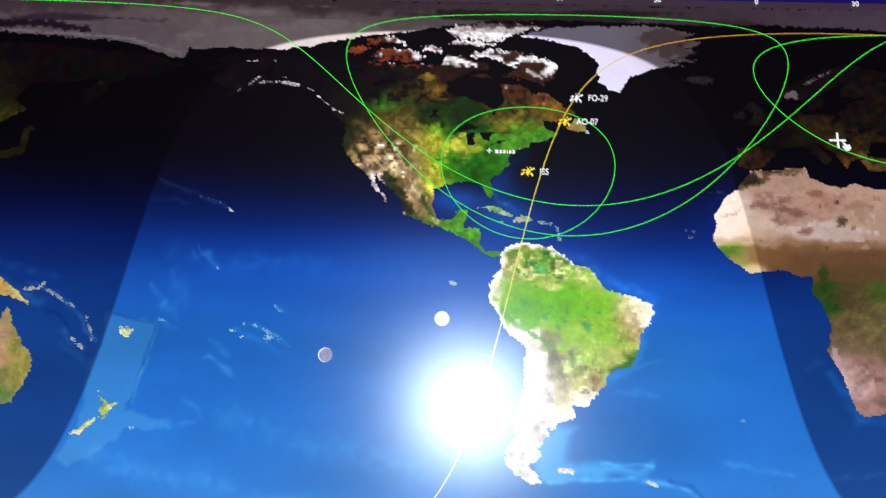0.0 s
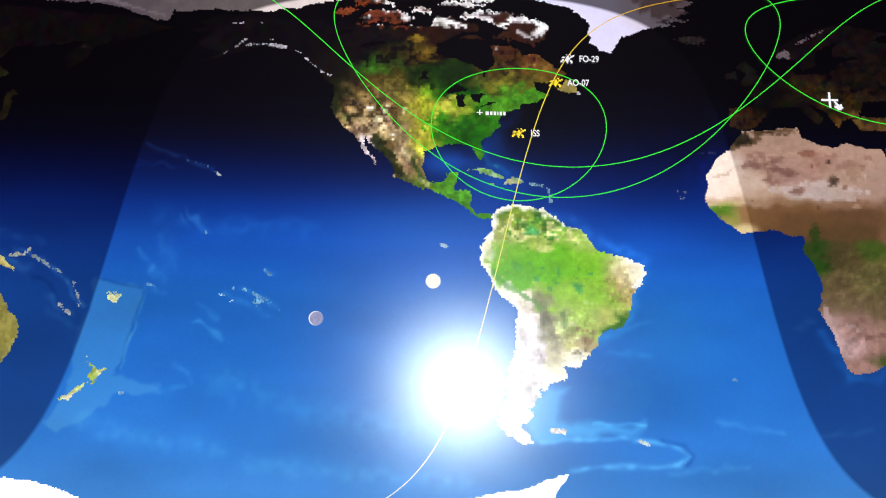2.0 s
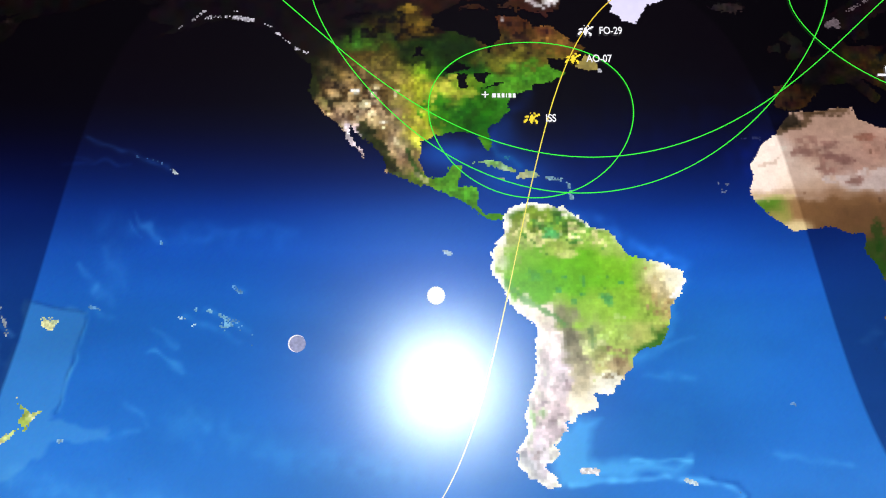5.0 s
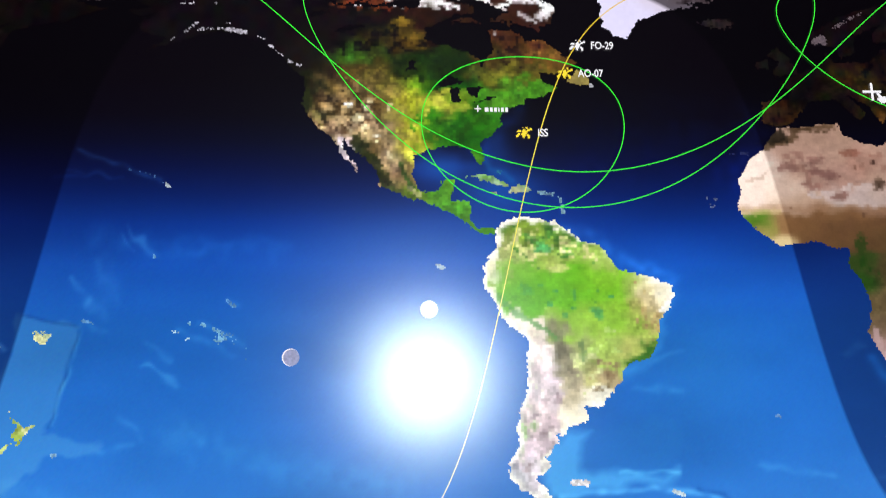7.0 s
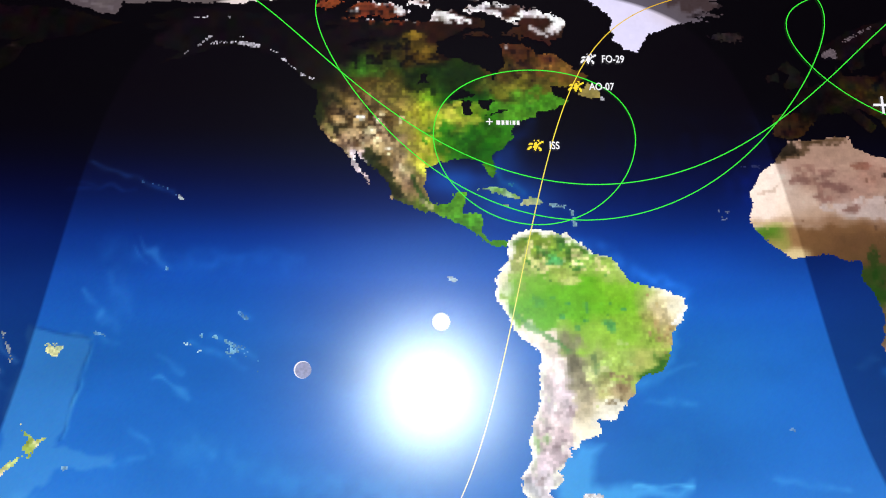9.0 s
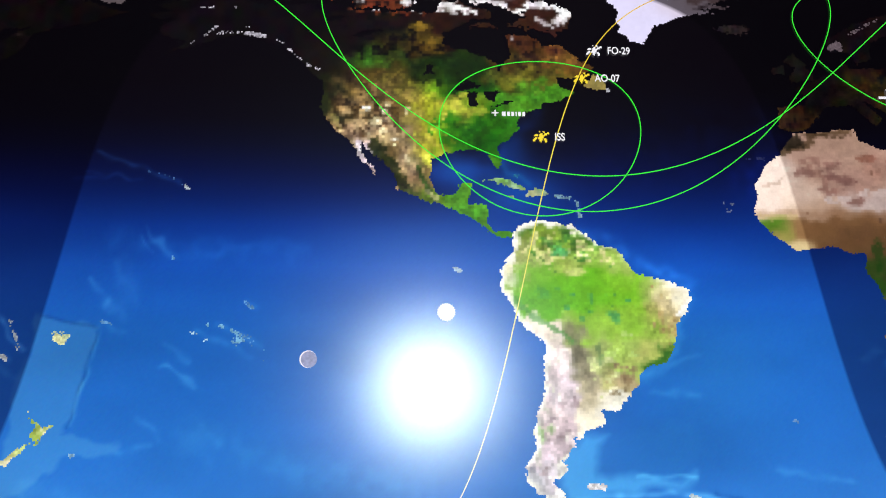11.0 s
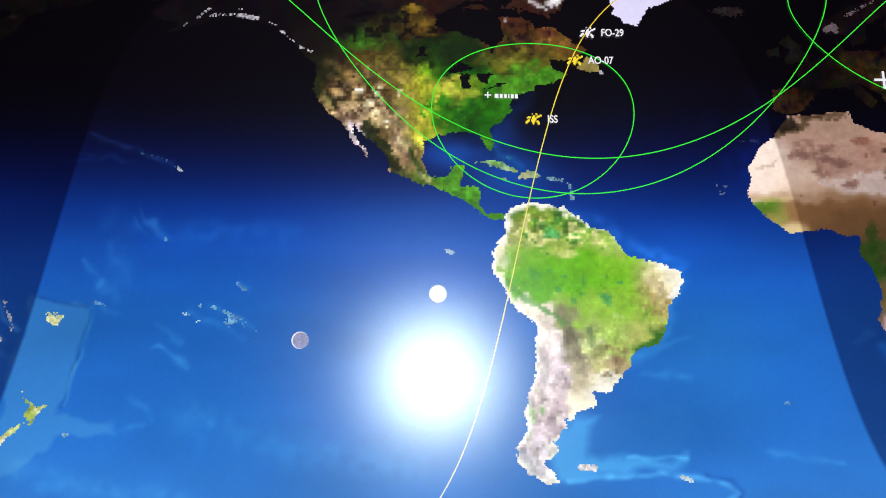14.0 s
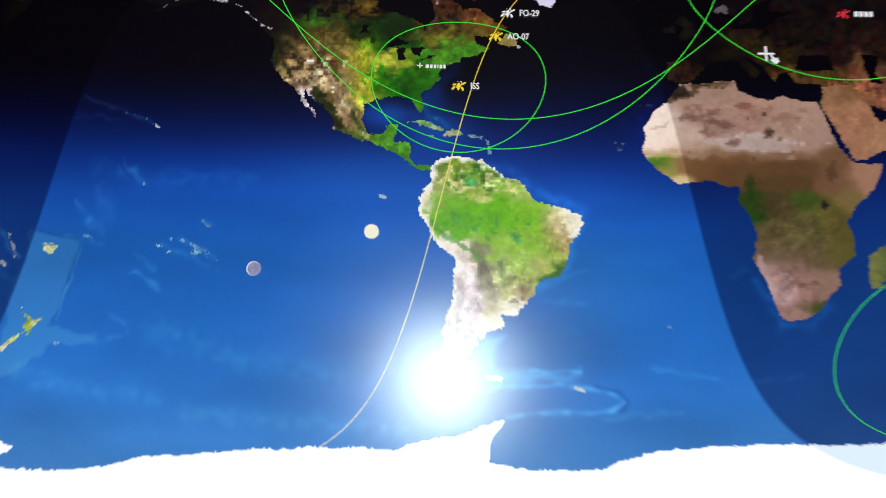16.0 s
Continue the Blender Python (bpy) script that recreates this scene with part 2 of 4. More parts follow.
GRID_LON, GRID_LAT = np.meshgrid(WEST + CELL * (np.arange(NX) + 0.5), -90 + CELL * (np.arange(NY) + 0.5))
TAKEN = np.zeros(GRID_LON.shape, bool)
SNOW = (250, 246, 252)


TEXEL_DICE = np.random.default_rng(17).uniform(-1, 1, (4, 256, 512))


def texel(lon, lat):
    """The middle of the picture texel (512 x 256 over the globe) that holds a point, and its row and column."""
    i = np.floor((lon - WEST) * 512 / 360).astype(int) % 512
    j = np.clip(np.floor((lat + 90) * 256 / 180).astype(int), 0, 255)
    return WEST + (i + 0.5) * 360 / 512, -90 + (j + 0.5) * 180 / 256, j, i


def ridges(lon, lat, angle, seed):
    """Gritty noise of short ranges that run at that angle, about -1 to 1."""
    c, d = math.cos(radians(angle)), math.sin(radians(angle))
    along, across = lon * c + lat * d, lat * c - lon * d
    _, _, row, column = texel(lon, lat)
    return 0.75 * value_noise(along / 2.2, across, 1.5, seed) + 0.6 * value_noise(along / 1.7, across, 0.8, seed + 1) + 0.3 * TEXEL_DICE[seed % 4][row, column]


def stroke_distance(lon, lat, line):
    d = np.full(lon.shape, 1e9)
    for (xa, ya), (xb, yb) in zip(line, line[1:]):
        t = np.clip(((lon - xa) * (xb - xa) + (lat - ya) * (yb - ya)) / ((xb - xa) ** 2 + (yb - ya) ** 2 + 1e-9), 0, 1)
        d = np.minimum(d, np.hypot(lon - xa - t * (xb - xa), lat - ya - t * (yb - ya)))
    return d


def land(name, coast, biomes, label, rim=None, rim_width=1.6, speckle=0.10, patches=(), relief=(), strokes=(), dabs=(), fine=1.0, stretch=1.0, lakes=(), material=None, rough=0.55, lift=0.0004, warp=1.0):
    """A landmass of texels inside its coast. rim: colour along the shore; patches: scattered spots of another cover (lon, lat, half width, half height, share, colour);
    relief: rugged country (lon, lat, half width, half height, angle of its ranges, strength); strokes: bands of cover along a line (line, width, share, colour); dabs: single spots (lon, lat, half width, half height, colour)."""
    global TAKEN
    xs, ys = [p[0] for p in coast], [p[1] for p in coast]
    win = (GRID_LON > min(xs) - 2) & (GRID_LON < max(xs) + 2) & (GRID_LAT > min(ys) - 2) & (GRID_LAT < max(ys) + 2) & ~TAKEN
    lon, lat = GRID_LON[win], GRID_LAT[win]
    wl = lon + rough * (0.7 * value_noise(lon, lat, 1.9, 11) + 0.5 * TEXEL_DICE[0][texel(lon, lat)[2:]])
    wa = lat + rough * (0.7 * value_noise(lon, lat, 1.9, 13) + 0.5 * TEXEL_DICE[1][texel(lon, lat)[2:]])
    keep = inside(wl, wa, coast)
    for lake in lakes:
        keep &= ~inside(wl, wa, lake)
    lon, lat = lon[keep], lat[keep]
    hold = np.zeros(GRID_LON.shape, bool)
    hold[win] = keep
    TAKEN |= hold
    own_lon, own_lat = lon, lat
    lon, lat, row, column = texel(lon, lat)
    col = blend(lon, lat, biomes, warp)
    for k, (cx, cy, rx, ry, share, colour) in enumerate(patches):
        s = (2 - fine) * 0.8 * value_noise(lon / stretch, lat * 1.5, 4.2, 41 + 7 * k) + fine * 0.8 * value_noise(lon, lat * 1.3, 1.9, 42 + 7 * k) + fine * 0.5 * value_noise(lon, lat, 1.2, 43 + 7 * k)
        near = np.exp(-(((lon - cx) / rx) ** 2 + ((lat - cy) / ry) ** 2) ** 2)
        on = np.clip((s - 1.2 + 2.2 * share * near) * (1.5 + 4.5 * fine), 0, 1) * (near > 0.08)
        on = on[:, None] * (1 - 0.2 * fine * (1 + TEXEL_DICE[2][row, column]))[:, None]
        col = col * (1 - on) + np.array(colour, float) * on
    for k, (line, width, share, colour) in enumerate(strokes):
        d = stroke_distance(lon, lat, ring(line)) / width
        on = np.clip((1.15 - d + 0.55 * value_noise(lon, lat, 1.3, 91 + k) + 0.25 * TEXEL_DICE[2][row, column]) * 2.2, 0, 1)[:, None] * share
        col = col * (1 - on) + np.array(colour, float) * on
    for k, (cx, cy, rx, ry, colour) in enumerate(dabs):
        d = np.hypot((lon - cx) / rx, (lat - cy) / ry)
        on = np.clip((1.1 - d + 0.45 * value_noise(lon, lat, 1.4, 131 + k) + 0.2 * TEXEL_DICE[1][row, column]) * 2.0, 0, 1)[:, None] * 0.85
        col = col * (1 - on) + np.array(colour, float) * on
    if rim is not None:
        d = edge_distance(lon, lat, coast) + 0.9 * value_noise(lon, lat, 2.0, 21)
        w = np.clip(1.3 - d / rim_width, 0, 1)[:, None] * rim[1](lon, lat)[:, None]
        col = col * (1 - w) + np.array(rim[0]) * w
    for k, (cx, cy, rx, ry, angle, strength) in enumerate(relief):
        near = np.exp(-(((lon - cx) / rx) ** 2 + ((lat - cy) / ry) ** 2) ** 2)
        col = col * np.exp(strength * near * ridges(lon, lat, angle, 151 + 2 * k))[:, None]
    grain = 0.9 * value_noise(lon, lat, 0.75, 31) + 0.8 * value_noise(lon, lat, 1.5, 32) + 0.6 * value_noise(lon, lat, 3.5, 36) + 0.25 * TEXEL_DICE[3][row, column]
    col = col * np.clip(1 + speckle * grain, 0.15, 1.9)[:, None] + speckle * 28 * np.stack([value_noise(lon, lat, 2.2, 33), value_noise(lon, lat, 2.2, 34), value_noise(lon, lat, 2.2, 35)], -1)
    return texel_mesh(name, own_lon, own_lat, col, material or LAND, lift, label)


# ---- the ocean, with its shelves, ridges and shallow reefs ----
# northward darkening from the panel's viewing angle is put into these colours
OCEAN_BY_LAT = [(-90, (88, 152, 224)), (-72, (62, 134, 216)), (-58, (46, 118, 206)), (-45, (37, 110, 202)), (-30, (31, 103, 197)), (-15, (27, 98, 194)),
                (0, (20, 79, 181)), (10, (10, 50, 140)), (18, (6, 28, 94)), (25, (5, 14, 60)), (31, (5, 7, 34)), (38, (5, 3, 15)),
                (48, (5, 2, 8)), (62, (5, 2, 7)), (90, (9, 6, 9))]
PLATEAU = ring("-187,-11 -173,-14.5 -175,-22 -178.7,-38.3 -165.4,-42 -166,-43.5 -178,-45 -178.7,-47.5 -186,-51 -193,-54.5 -196,-53 -191,-46 -190,-35 -189,-24")
SHELF = ring("-62,-39 -57,-40 -60,-45 -60,-48.5 -52,-49 -37,-50 -37,-51 -54,-53 -66,-55.5 -68,-50 -65,-43")
BASIN = ring("-57,-40.5 -48,-37 -38,-38 -34,-44 -38,-48.5 -52,-48.3 -59.5,-47.5 -60,-45")
gl, ga = np.meshgrid(np.linspace(WEST, EAST, 769), np.linspace(-90, 90, 385))
sea = np.stack([np.interp(ga, [p[0] for p in OCEAN_BY_LAT], [p[1][k] for p in OCEAN_BY_LAT]) for k in range(3)], -1)
swirl = 0.75 * value_noise(gl, ga * 2.4, 28, 51) + 0.22 * value_noise(gl, ga * 2.2, 11, 52) + 0.06 * value_noise(gl, ga, 3, 53)
dim = np.clip((40 - ga) / 40, 0.0, 1.0)
sea *= (1 + 0.10 * swirl * dim)[..., None] * np.array((1.06, 1.0, 0.975))


def lighten(mask, amount):
    global sea
    sea = sea + (mask * dim)[..., None] * np.array(amount, float)


def soft_inside(pts, edge):
    lo, la = gl + 1.3 * value_noise(gl, ga, 5, 71) + 0.5 * value_noise(gl, ga, 1.8, 72), ga + 1.3 * value_noise(gl, ga, 5, 73) + 0.5 * value_noise(gl, ga, 1.8, 74)
    d = edge_distance(lo, la, pts)
    return np.clip(0.5 + np.where(inside(lo, la, pts), d, -d) / edge, 0, 1)


def glow_patch(lon, lat, rx, ry, amount):
    lighten(np.exp(-(((gl - lon) / rx) ** 2 + ((ga - lat) / ry) ** 2)), amount)


glow_patch(-95, 8, 28, 9, (8, 22, 26))
glow_patch(-76, 21, 10, 6, (20, 84, 140))
glow_patch(-77, 32, 4, 6, (20, 110, 220))
glow_patch(-91, 25, 6, 4, (30, 120, 210))
glow_patch(-30, -25, 16, 14, (6, 12, 8))
lighten(soft_inside(PLATEAU, 1.0), (17, 19, 7))
lighten(soft_inside(SHELF, 2.6), (28, 46, 34))
lighten(soft_inside(BASIN, 3.0), (2, 4, 2))


def ridge(points, width, amount, wobble=0.6):
    lo, la = gl + wobble * value_noise(gl, ga, 3, 61), ga + wobble * value_noise(gl, ga, 3, 62)
    d = np.full(gl.shape, 1e9)
    for (xa, ya), (xb, yb) in zip(points, points[1:]):
        t = np.clip(((lo - xa) * (xb - xa) + (la - ya) * (yb - ya)) / ((xb - xa) ** 2 + (yb - ya) ** 2), 0, 1)
        d = np.minimum(d, np.hypot(lo - xa - t * (xb - xa), la - ya - t * (yb - ya)))
    lighten(np.exp(-(d / width) ** 2) * (0.75 + 0.5 * value_noise(gl, ga, 2.0, 63)), amount)


def deep_glow(points, width, amount):
    """Faint blue shallows of the dark northern sea."""
    global sea
    near = stroke_distance(gl + 0.9 * value_noise(gl, ga, 3, 61), ga + 0.9 * value_noise(gl, ga, 3, 62), ring(points)) / width
    sea = sea + (np.exp(-near ** 2) * (0.8 + 0.5 * value_noise(gl, ga, 2.4, 64)))[..., None] * np.array(amount, float)


deep_glow("-80,28 -75.5,35 -71,39.5", 2.2, (3, 12, 30))
deep_glow("-96,26 -90,27.5 -84,27", 4.0, (4, 14, 30))
deep_glow("-18,22 -12,31 -10,38", 5.0, (1, 6, 24))
deep_glow("-50,30 -30,34", 12.0, (0, 2, 10))
deep_glow("-48,-27 -44,-24 -40,-20 -38,-13 -34.5,-7", 1.3, (12, 22, 18))
deep_glow("13,-24 16,-30 18,-35.5 26,-35.5 32,-30", 1.6, (8, 30, 40))
deep_glow("-177,28 -170,25.7 -163,23.3 -157,21", 0.5, (6, 15, 26))
deep_glow("-182,21.5 -174,22.5 -167,21.5", 0.5, (3, 8, 15))
SCOTIA = ring("-64,-55 -52,-53.8 -42,-53.2 -34,-54.5 -28,-55.5 -25.5,-57.5 -28,-60 -38,-60.6 -48,-60.8 -56,-62")
ridge(SCOTIA, 0.7, (30, 46, 36), 0.4)
ridge(ring("-32,-53.6 -26.5,-54.8 -24.3,-57.3 -26,-60"), 0.6, (-14, -26, -30), 0.3)
ridge(ring("-50,-49.8 -42,-49.6 -37,-49.9"), 0.5, (22, 36, 26))
for a in ("-177,28 -170,25.5 -163,23 -157,21", "-162,6 -157,2", "-176,-3 -172,-9", "-147,-14 -141,-16.5 -136,-19", "-151,-16 -146,-18 -138,-22",
          "-158,-19 -152,-23", "-140,-8.5 -138,-10", "-42,-24 -34,-21", "-46,-30 -34,-31", "-18,-48 0,-51",
          "-163,-36 -158,-40", "-166,-44 -160,-42", "-172,-14 -168,-16", "-200,-21 -192,-26", "5,-23 10,-20", "-30,-62 -10,-60", "10,-52 22,-50"):
    ridge(ring(a), 0.8, (10, 17, 13), 0.8)
ridge(ring("-79.5,27 -78,24 -75,23 -73,21.5"), 0.9, (10, 60, 60), 0.5)
ridge(ring("-64,18 -61.3,16 -61,12.5"), 0.6, (10, 30, 40), 0.3)
ridge(ring("-61,9 -52,6 -47,1 -40,-2 -35,-4"), 1.6, (14, 30, 40), 0.6)
for a, w, c in (("-228,-1 -219,-4 -213,-7 -207,-10", 1.6, (26, 40, 34)), ("-210,-4 -205,-6 -199,-9.5 -194,-14 -190,-20", 0.7, (30, 44, 38)), ("-199,-18 -193,-23", 0.9, (26, 40, 34)),
                ("-206,-11 -200,-14 -194,-23", 0.6, (-8, -16, -20)), ("-222,2 -212,0 -204,-2", 1.2, (12, 22, 22)), ("-172,-9 -168,-12", 1.2, (8, 12, 10)), ("-169,0 -167,-8", 2.2, (8, 13, 11)), ("-164,10 -160.5,5 -158,2", 0.6, (12, 20, 20)), ("-166,8 -162,3", 0.4, (8, 13, 13)), ("-180,24 -170,22", 0.5, (10, 18, 26)), ("-158,-24 -150,-29", 0.6, (16, 26, 20)),
                ("-186,-52 -170,-56 -150,-58", 2.5, (8, 14, 10)), ("-150,-40 -125,-48 -100,-52", 4.0, (8, 14, 10)), ("-140,-62 -110,-64 -85,-66", 2.5, (10, 16, 10))):
    ridge(ring(a), w, c, 1.0)
ridge(ring("-170,7 -150,3 -128,5"), 2.5, (6, 14, 16), 2.0)
ridge(ring("-186,-12 -173,-15.2 -174.6,-22 -178,-37.5"), 0.4, (-8, -18, -24), 0.35)
ridge(ring("-172.6,-14.6 -174,-22 -177.5,-37"), 0.5, (14, 22, 14), 0.4)
sea += np.random.default_rng(9).normal(0, 1.2, sea.shape) * dim[..., None]

me = bpy.data.meshes.new("ocean")
co = np.stack([gl * DEG, np.zeros(gl.shape), EQUATOR + ga * LAT], -1)
me.vertices.add(gl.size)
me.vertices.foreach_set("co", co.ravel())
idx = np.arange(gl.size).reshape(gl.shape)
quads = np.stack([idx[:-1, :-1], idx[:-1, 1:], idx[1:, 1:], idx[1:, :-1]], -1).reshape(-1, 4)
me.loops.add(quads.size)
me.loops.foreach_set("vertex_index", quads.ravel().astype(np.int32))
me.polygons.add(len(quads))
me.polygons.foreach_set("loop_start", np.arange(0, quads.size, 4, dtype=np.int32))
rgba = np.ones((gl.size, 4))
rgba[:, :3] = lin(np.clip(sea.reshape(-1, 3), 0, 255))
me.attributes.new("picture", "FLOAT_COLOR", "POINT").data.foreach_set("color", rgba.ravel())
me.update(calc_edges=True)
me.materials.append(OCEAN)
ocean = new("panel", me)
ocean.parent = tv
tagged(ocean, "lit screen panel showing the blue ocean of the map")

# ---- the land, continent by continent, in degrees of longitude and latitude ----
DARK, RUST, BLACK = (12, 7, 10), (112, 50, 28), (9, 6, 10)
TAN, SAND, CREAM, CHALK = (132, 108, 72), (166, 142, 106), (212, 196, 154), (250, 244, 226)
SCRUB, BARK, PINE = (104, 82, 46), (44, 32, 18), (32, 38, 15)
STRAW, PRAIRIE, FARM = (196, 190, 66), (152, 158, 36), (104, 142, 28)
LEAF, WOODS, DEEP, BOREAL = (74, 138, 30), (46, 116, 16), (26, 84, 10), (24, 42, 11)
JUNGLE, LIME, TEAL, MOSS = (108, 184, 36), (138, 196, 50), (70, 150, 84), (78, 130, 44)
LILAC, MAUVE, ASH, SMOKE = (222, 204, 212), (158, 118, 108), (150, 142, 116), (138, 132, 106)

NORTH_COAST = ring("-168,66 -162,67 -166,68.5 -157,71 -148,70.5 -141,69.7 -135,69 -128,70 -121,70 -115,68 -108,68 -101,68 -96,68 -94,72 -90,71 -86,70 -82,69 -82,67"
                   " -87,66 -94,62 -94,59 -88,57 -82,55 -80,51.5 -79,54 -77,56 -78,62 -73,62 -70,61 -69,59 -65,60 -61,56 -56,53 -60,50 -66,50 -65,48 -61,46 -66,43.5")
EAST_COAST = ring("-70,43 -70,41.5 -74,40.5 -76,37 -75.5,35.5 -81,31 -80,27 -80.5,25.2 -82.5,27.5 -84,30 -89,30 -94,29.5 -97,27.5 -97.5,22.5 -96,19 -94,18 -91,18.7 -90.5,21"
                  " -87,21.5 -88,18 -88,16 -83.5,15.5 -83.5,11 -82,9 -79.5,9.5 -77.5,8.7")
WEST_COAST = ring("-78,7.3 -80,7.5 -83,8.3 -86,11 -88,13 -92,14.5 -95,16 -100,17 -105.5,20 -106,23 -109,26.5 -112,29.6 -114.3,31.8 -114.9,30.8 -112.8,27.5 -110,23.2 -111.8,24.8 -114.6,28"
                  " -117,32.5 -120.5,34.5 -122.5,37.5 -124.3,40.5 -124,46 -124.5,48.5 -128,51 -130.5,55 -135,58 -140,59.8 -146,60.7 -150,59.5 -154,58 -158,56.5 -163,54.8 -158,58.5"
                  " -162,59 -165,61 -164,63.5 -161,64.5 -166,64.5")
LAKES = (ring("-92,46.7 -88,49 -84.5,47.7 -87,46.3"), ring("-88,42 -87.5,45.8 -85.5,45.5 -86,42"), ring("-84,46 -80,45.8 -81.5,43.3 -83.5,44"),
         ring("-83,41.5 -79,42.8 -79,43.6 -76.5,43.6 -79,42.4"), ring("-99,50.5 -98,53.5 -96.5,53 -96.5,50.5"), ring("-117,61 -114,62.7 -109.5,62.6 -114,60.9"), ring("-124,65.5 -121,67 -118,66 -122,65"))
FAR_WEST = [(-123, 43, 2.6, 6, PINE), (-118, 45, 4, 4, SCRUB), (-114, 40, 6, 5, TAN), (-117, 36, 4, 3, SAND), (-109, 36, 5, 4, SAND), (-107, 43, 5, 4, SCRUB), (-104, 31, 5, 4, TAN),
            (-104, 26, 4, 5, SAND), (-109, 29, 3, 4, SCRUB), (-101, 21, 4, 3, TAN), (-113, 28, 2.4, 5, LILAC), (-120, 36, 2, 3, SCRUB)]
PLAINS = [(-98.5, 33, 4, 7, PRAIRIE), (-99, 41, 4, 3.5, PRAIRIE), (-93, 41.8, 4.5, 2.4, STRAW), (-102.5, 40, 3, 5, (142, 130, 60)), (-103, 47, 5, 3.5, (104, 98, 34)), (-97, 46.5, 4, 3, FARM), (-97.5, 27.5, 2, 3, STRAW),
          (-96, 37, 3, 4, FARM)]
EAST = [(-91, 34, 4, 4, WOODS), (-84, 34, 6, 4, DEEP), (-86, 40.5, 4, 2, FARM), (-80, 37.5, 4, 4, WOODS), (-76, 42.5, 4, 2.4, LEAF), (-71, 45.5, 5, 2.4, LEAF), (-81.5, 28, 2, 3, LEAF), (-91, 46.5, 6, 2.2, DEEP),
        (-89, 19, 4, 3, (84, 150, 34)), (-86, 14, 4, 3, (74, 142, 34)), (-81, 8.5, 4, 2, LEAF), (-96.5, 17.5, 4, 2, FARM)]
CANADA = [(-110, 50.5, 6, 2.6, (80, 62, 28)), (-104, 50.5, 4, 2.4, (66, 66, 23)), (-112, 54.5, 6, 2.6, (44, 78, 20)), (-98, 52, 6, 3, BOREAL), (-106, 57, 5, 3, (46, 38, 15)), (-118, 51, 4, 4, BARK), (-124, 54, 5, 6, (20, 15, 11)),
          (-89, 50.5, 7, 3.5, BOREAL), (-79, 50, 5, 2.4, (92, 94, 28)), (-99.5, 61.5, 3.4, 3.2, (92, 74, 24)), (-72, 51, 6, 2.4, (100, 92, 30)), (-74, 55, 6, 3, (62, 46, 20)), (-65, 56, 5, 4, (94, 64, 26)), (-72, 59, 5, 3, (74, 40, 22))]
TUNDRA = [(-114, 62, 12, 3.5, (18, 11, 12)), (-108, 66, 9, 3, (24, 13, 13)), (-122, 62, 10, 5, DARK), (-137, 63, 10, 6, DARK), (-152, 65, 14, 6, DARK), (-130, 68.5, 10, 3, BLACK), (-92, 67, 7, 4, (40, 20, 14)), (-90, 63, 4, 3, (26, 14, 12))]
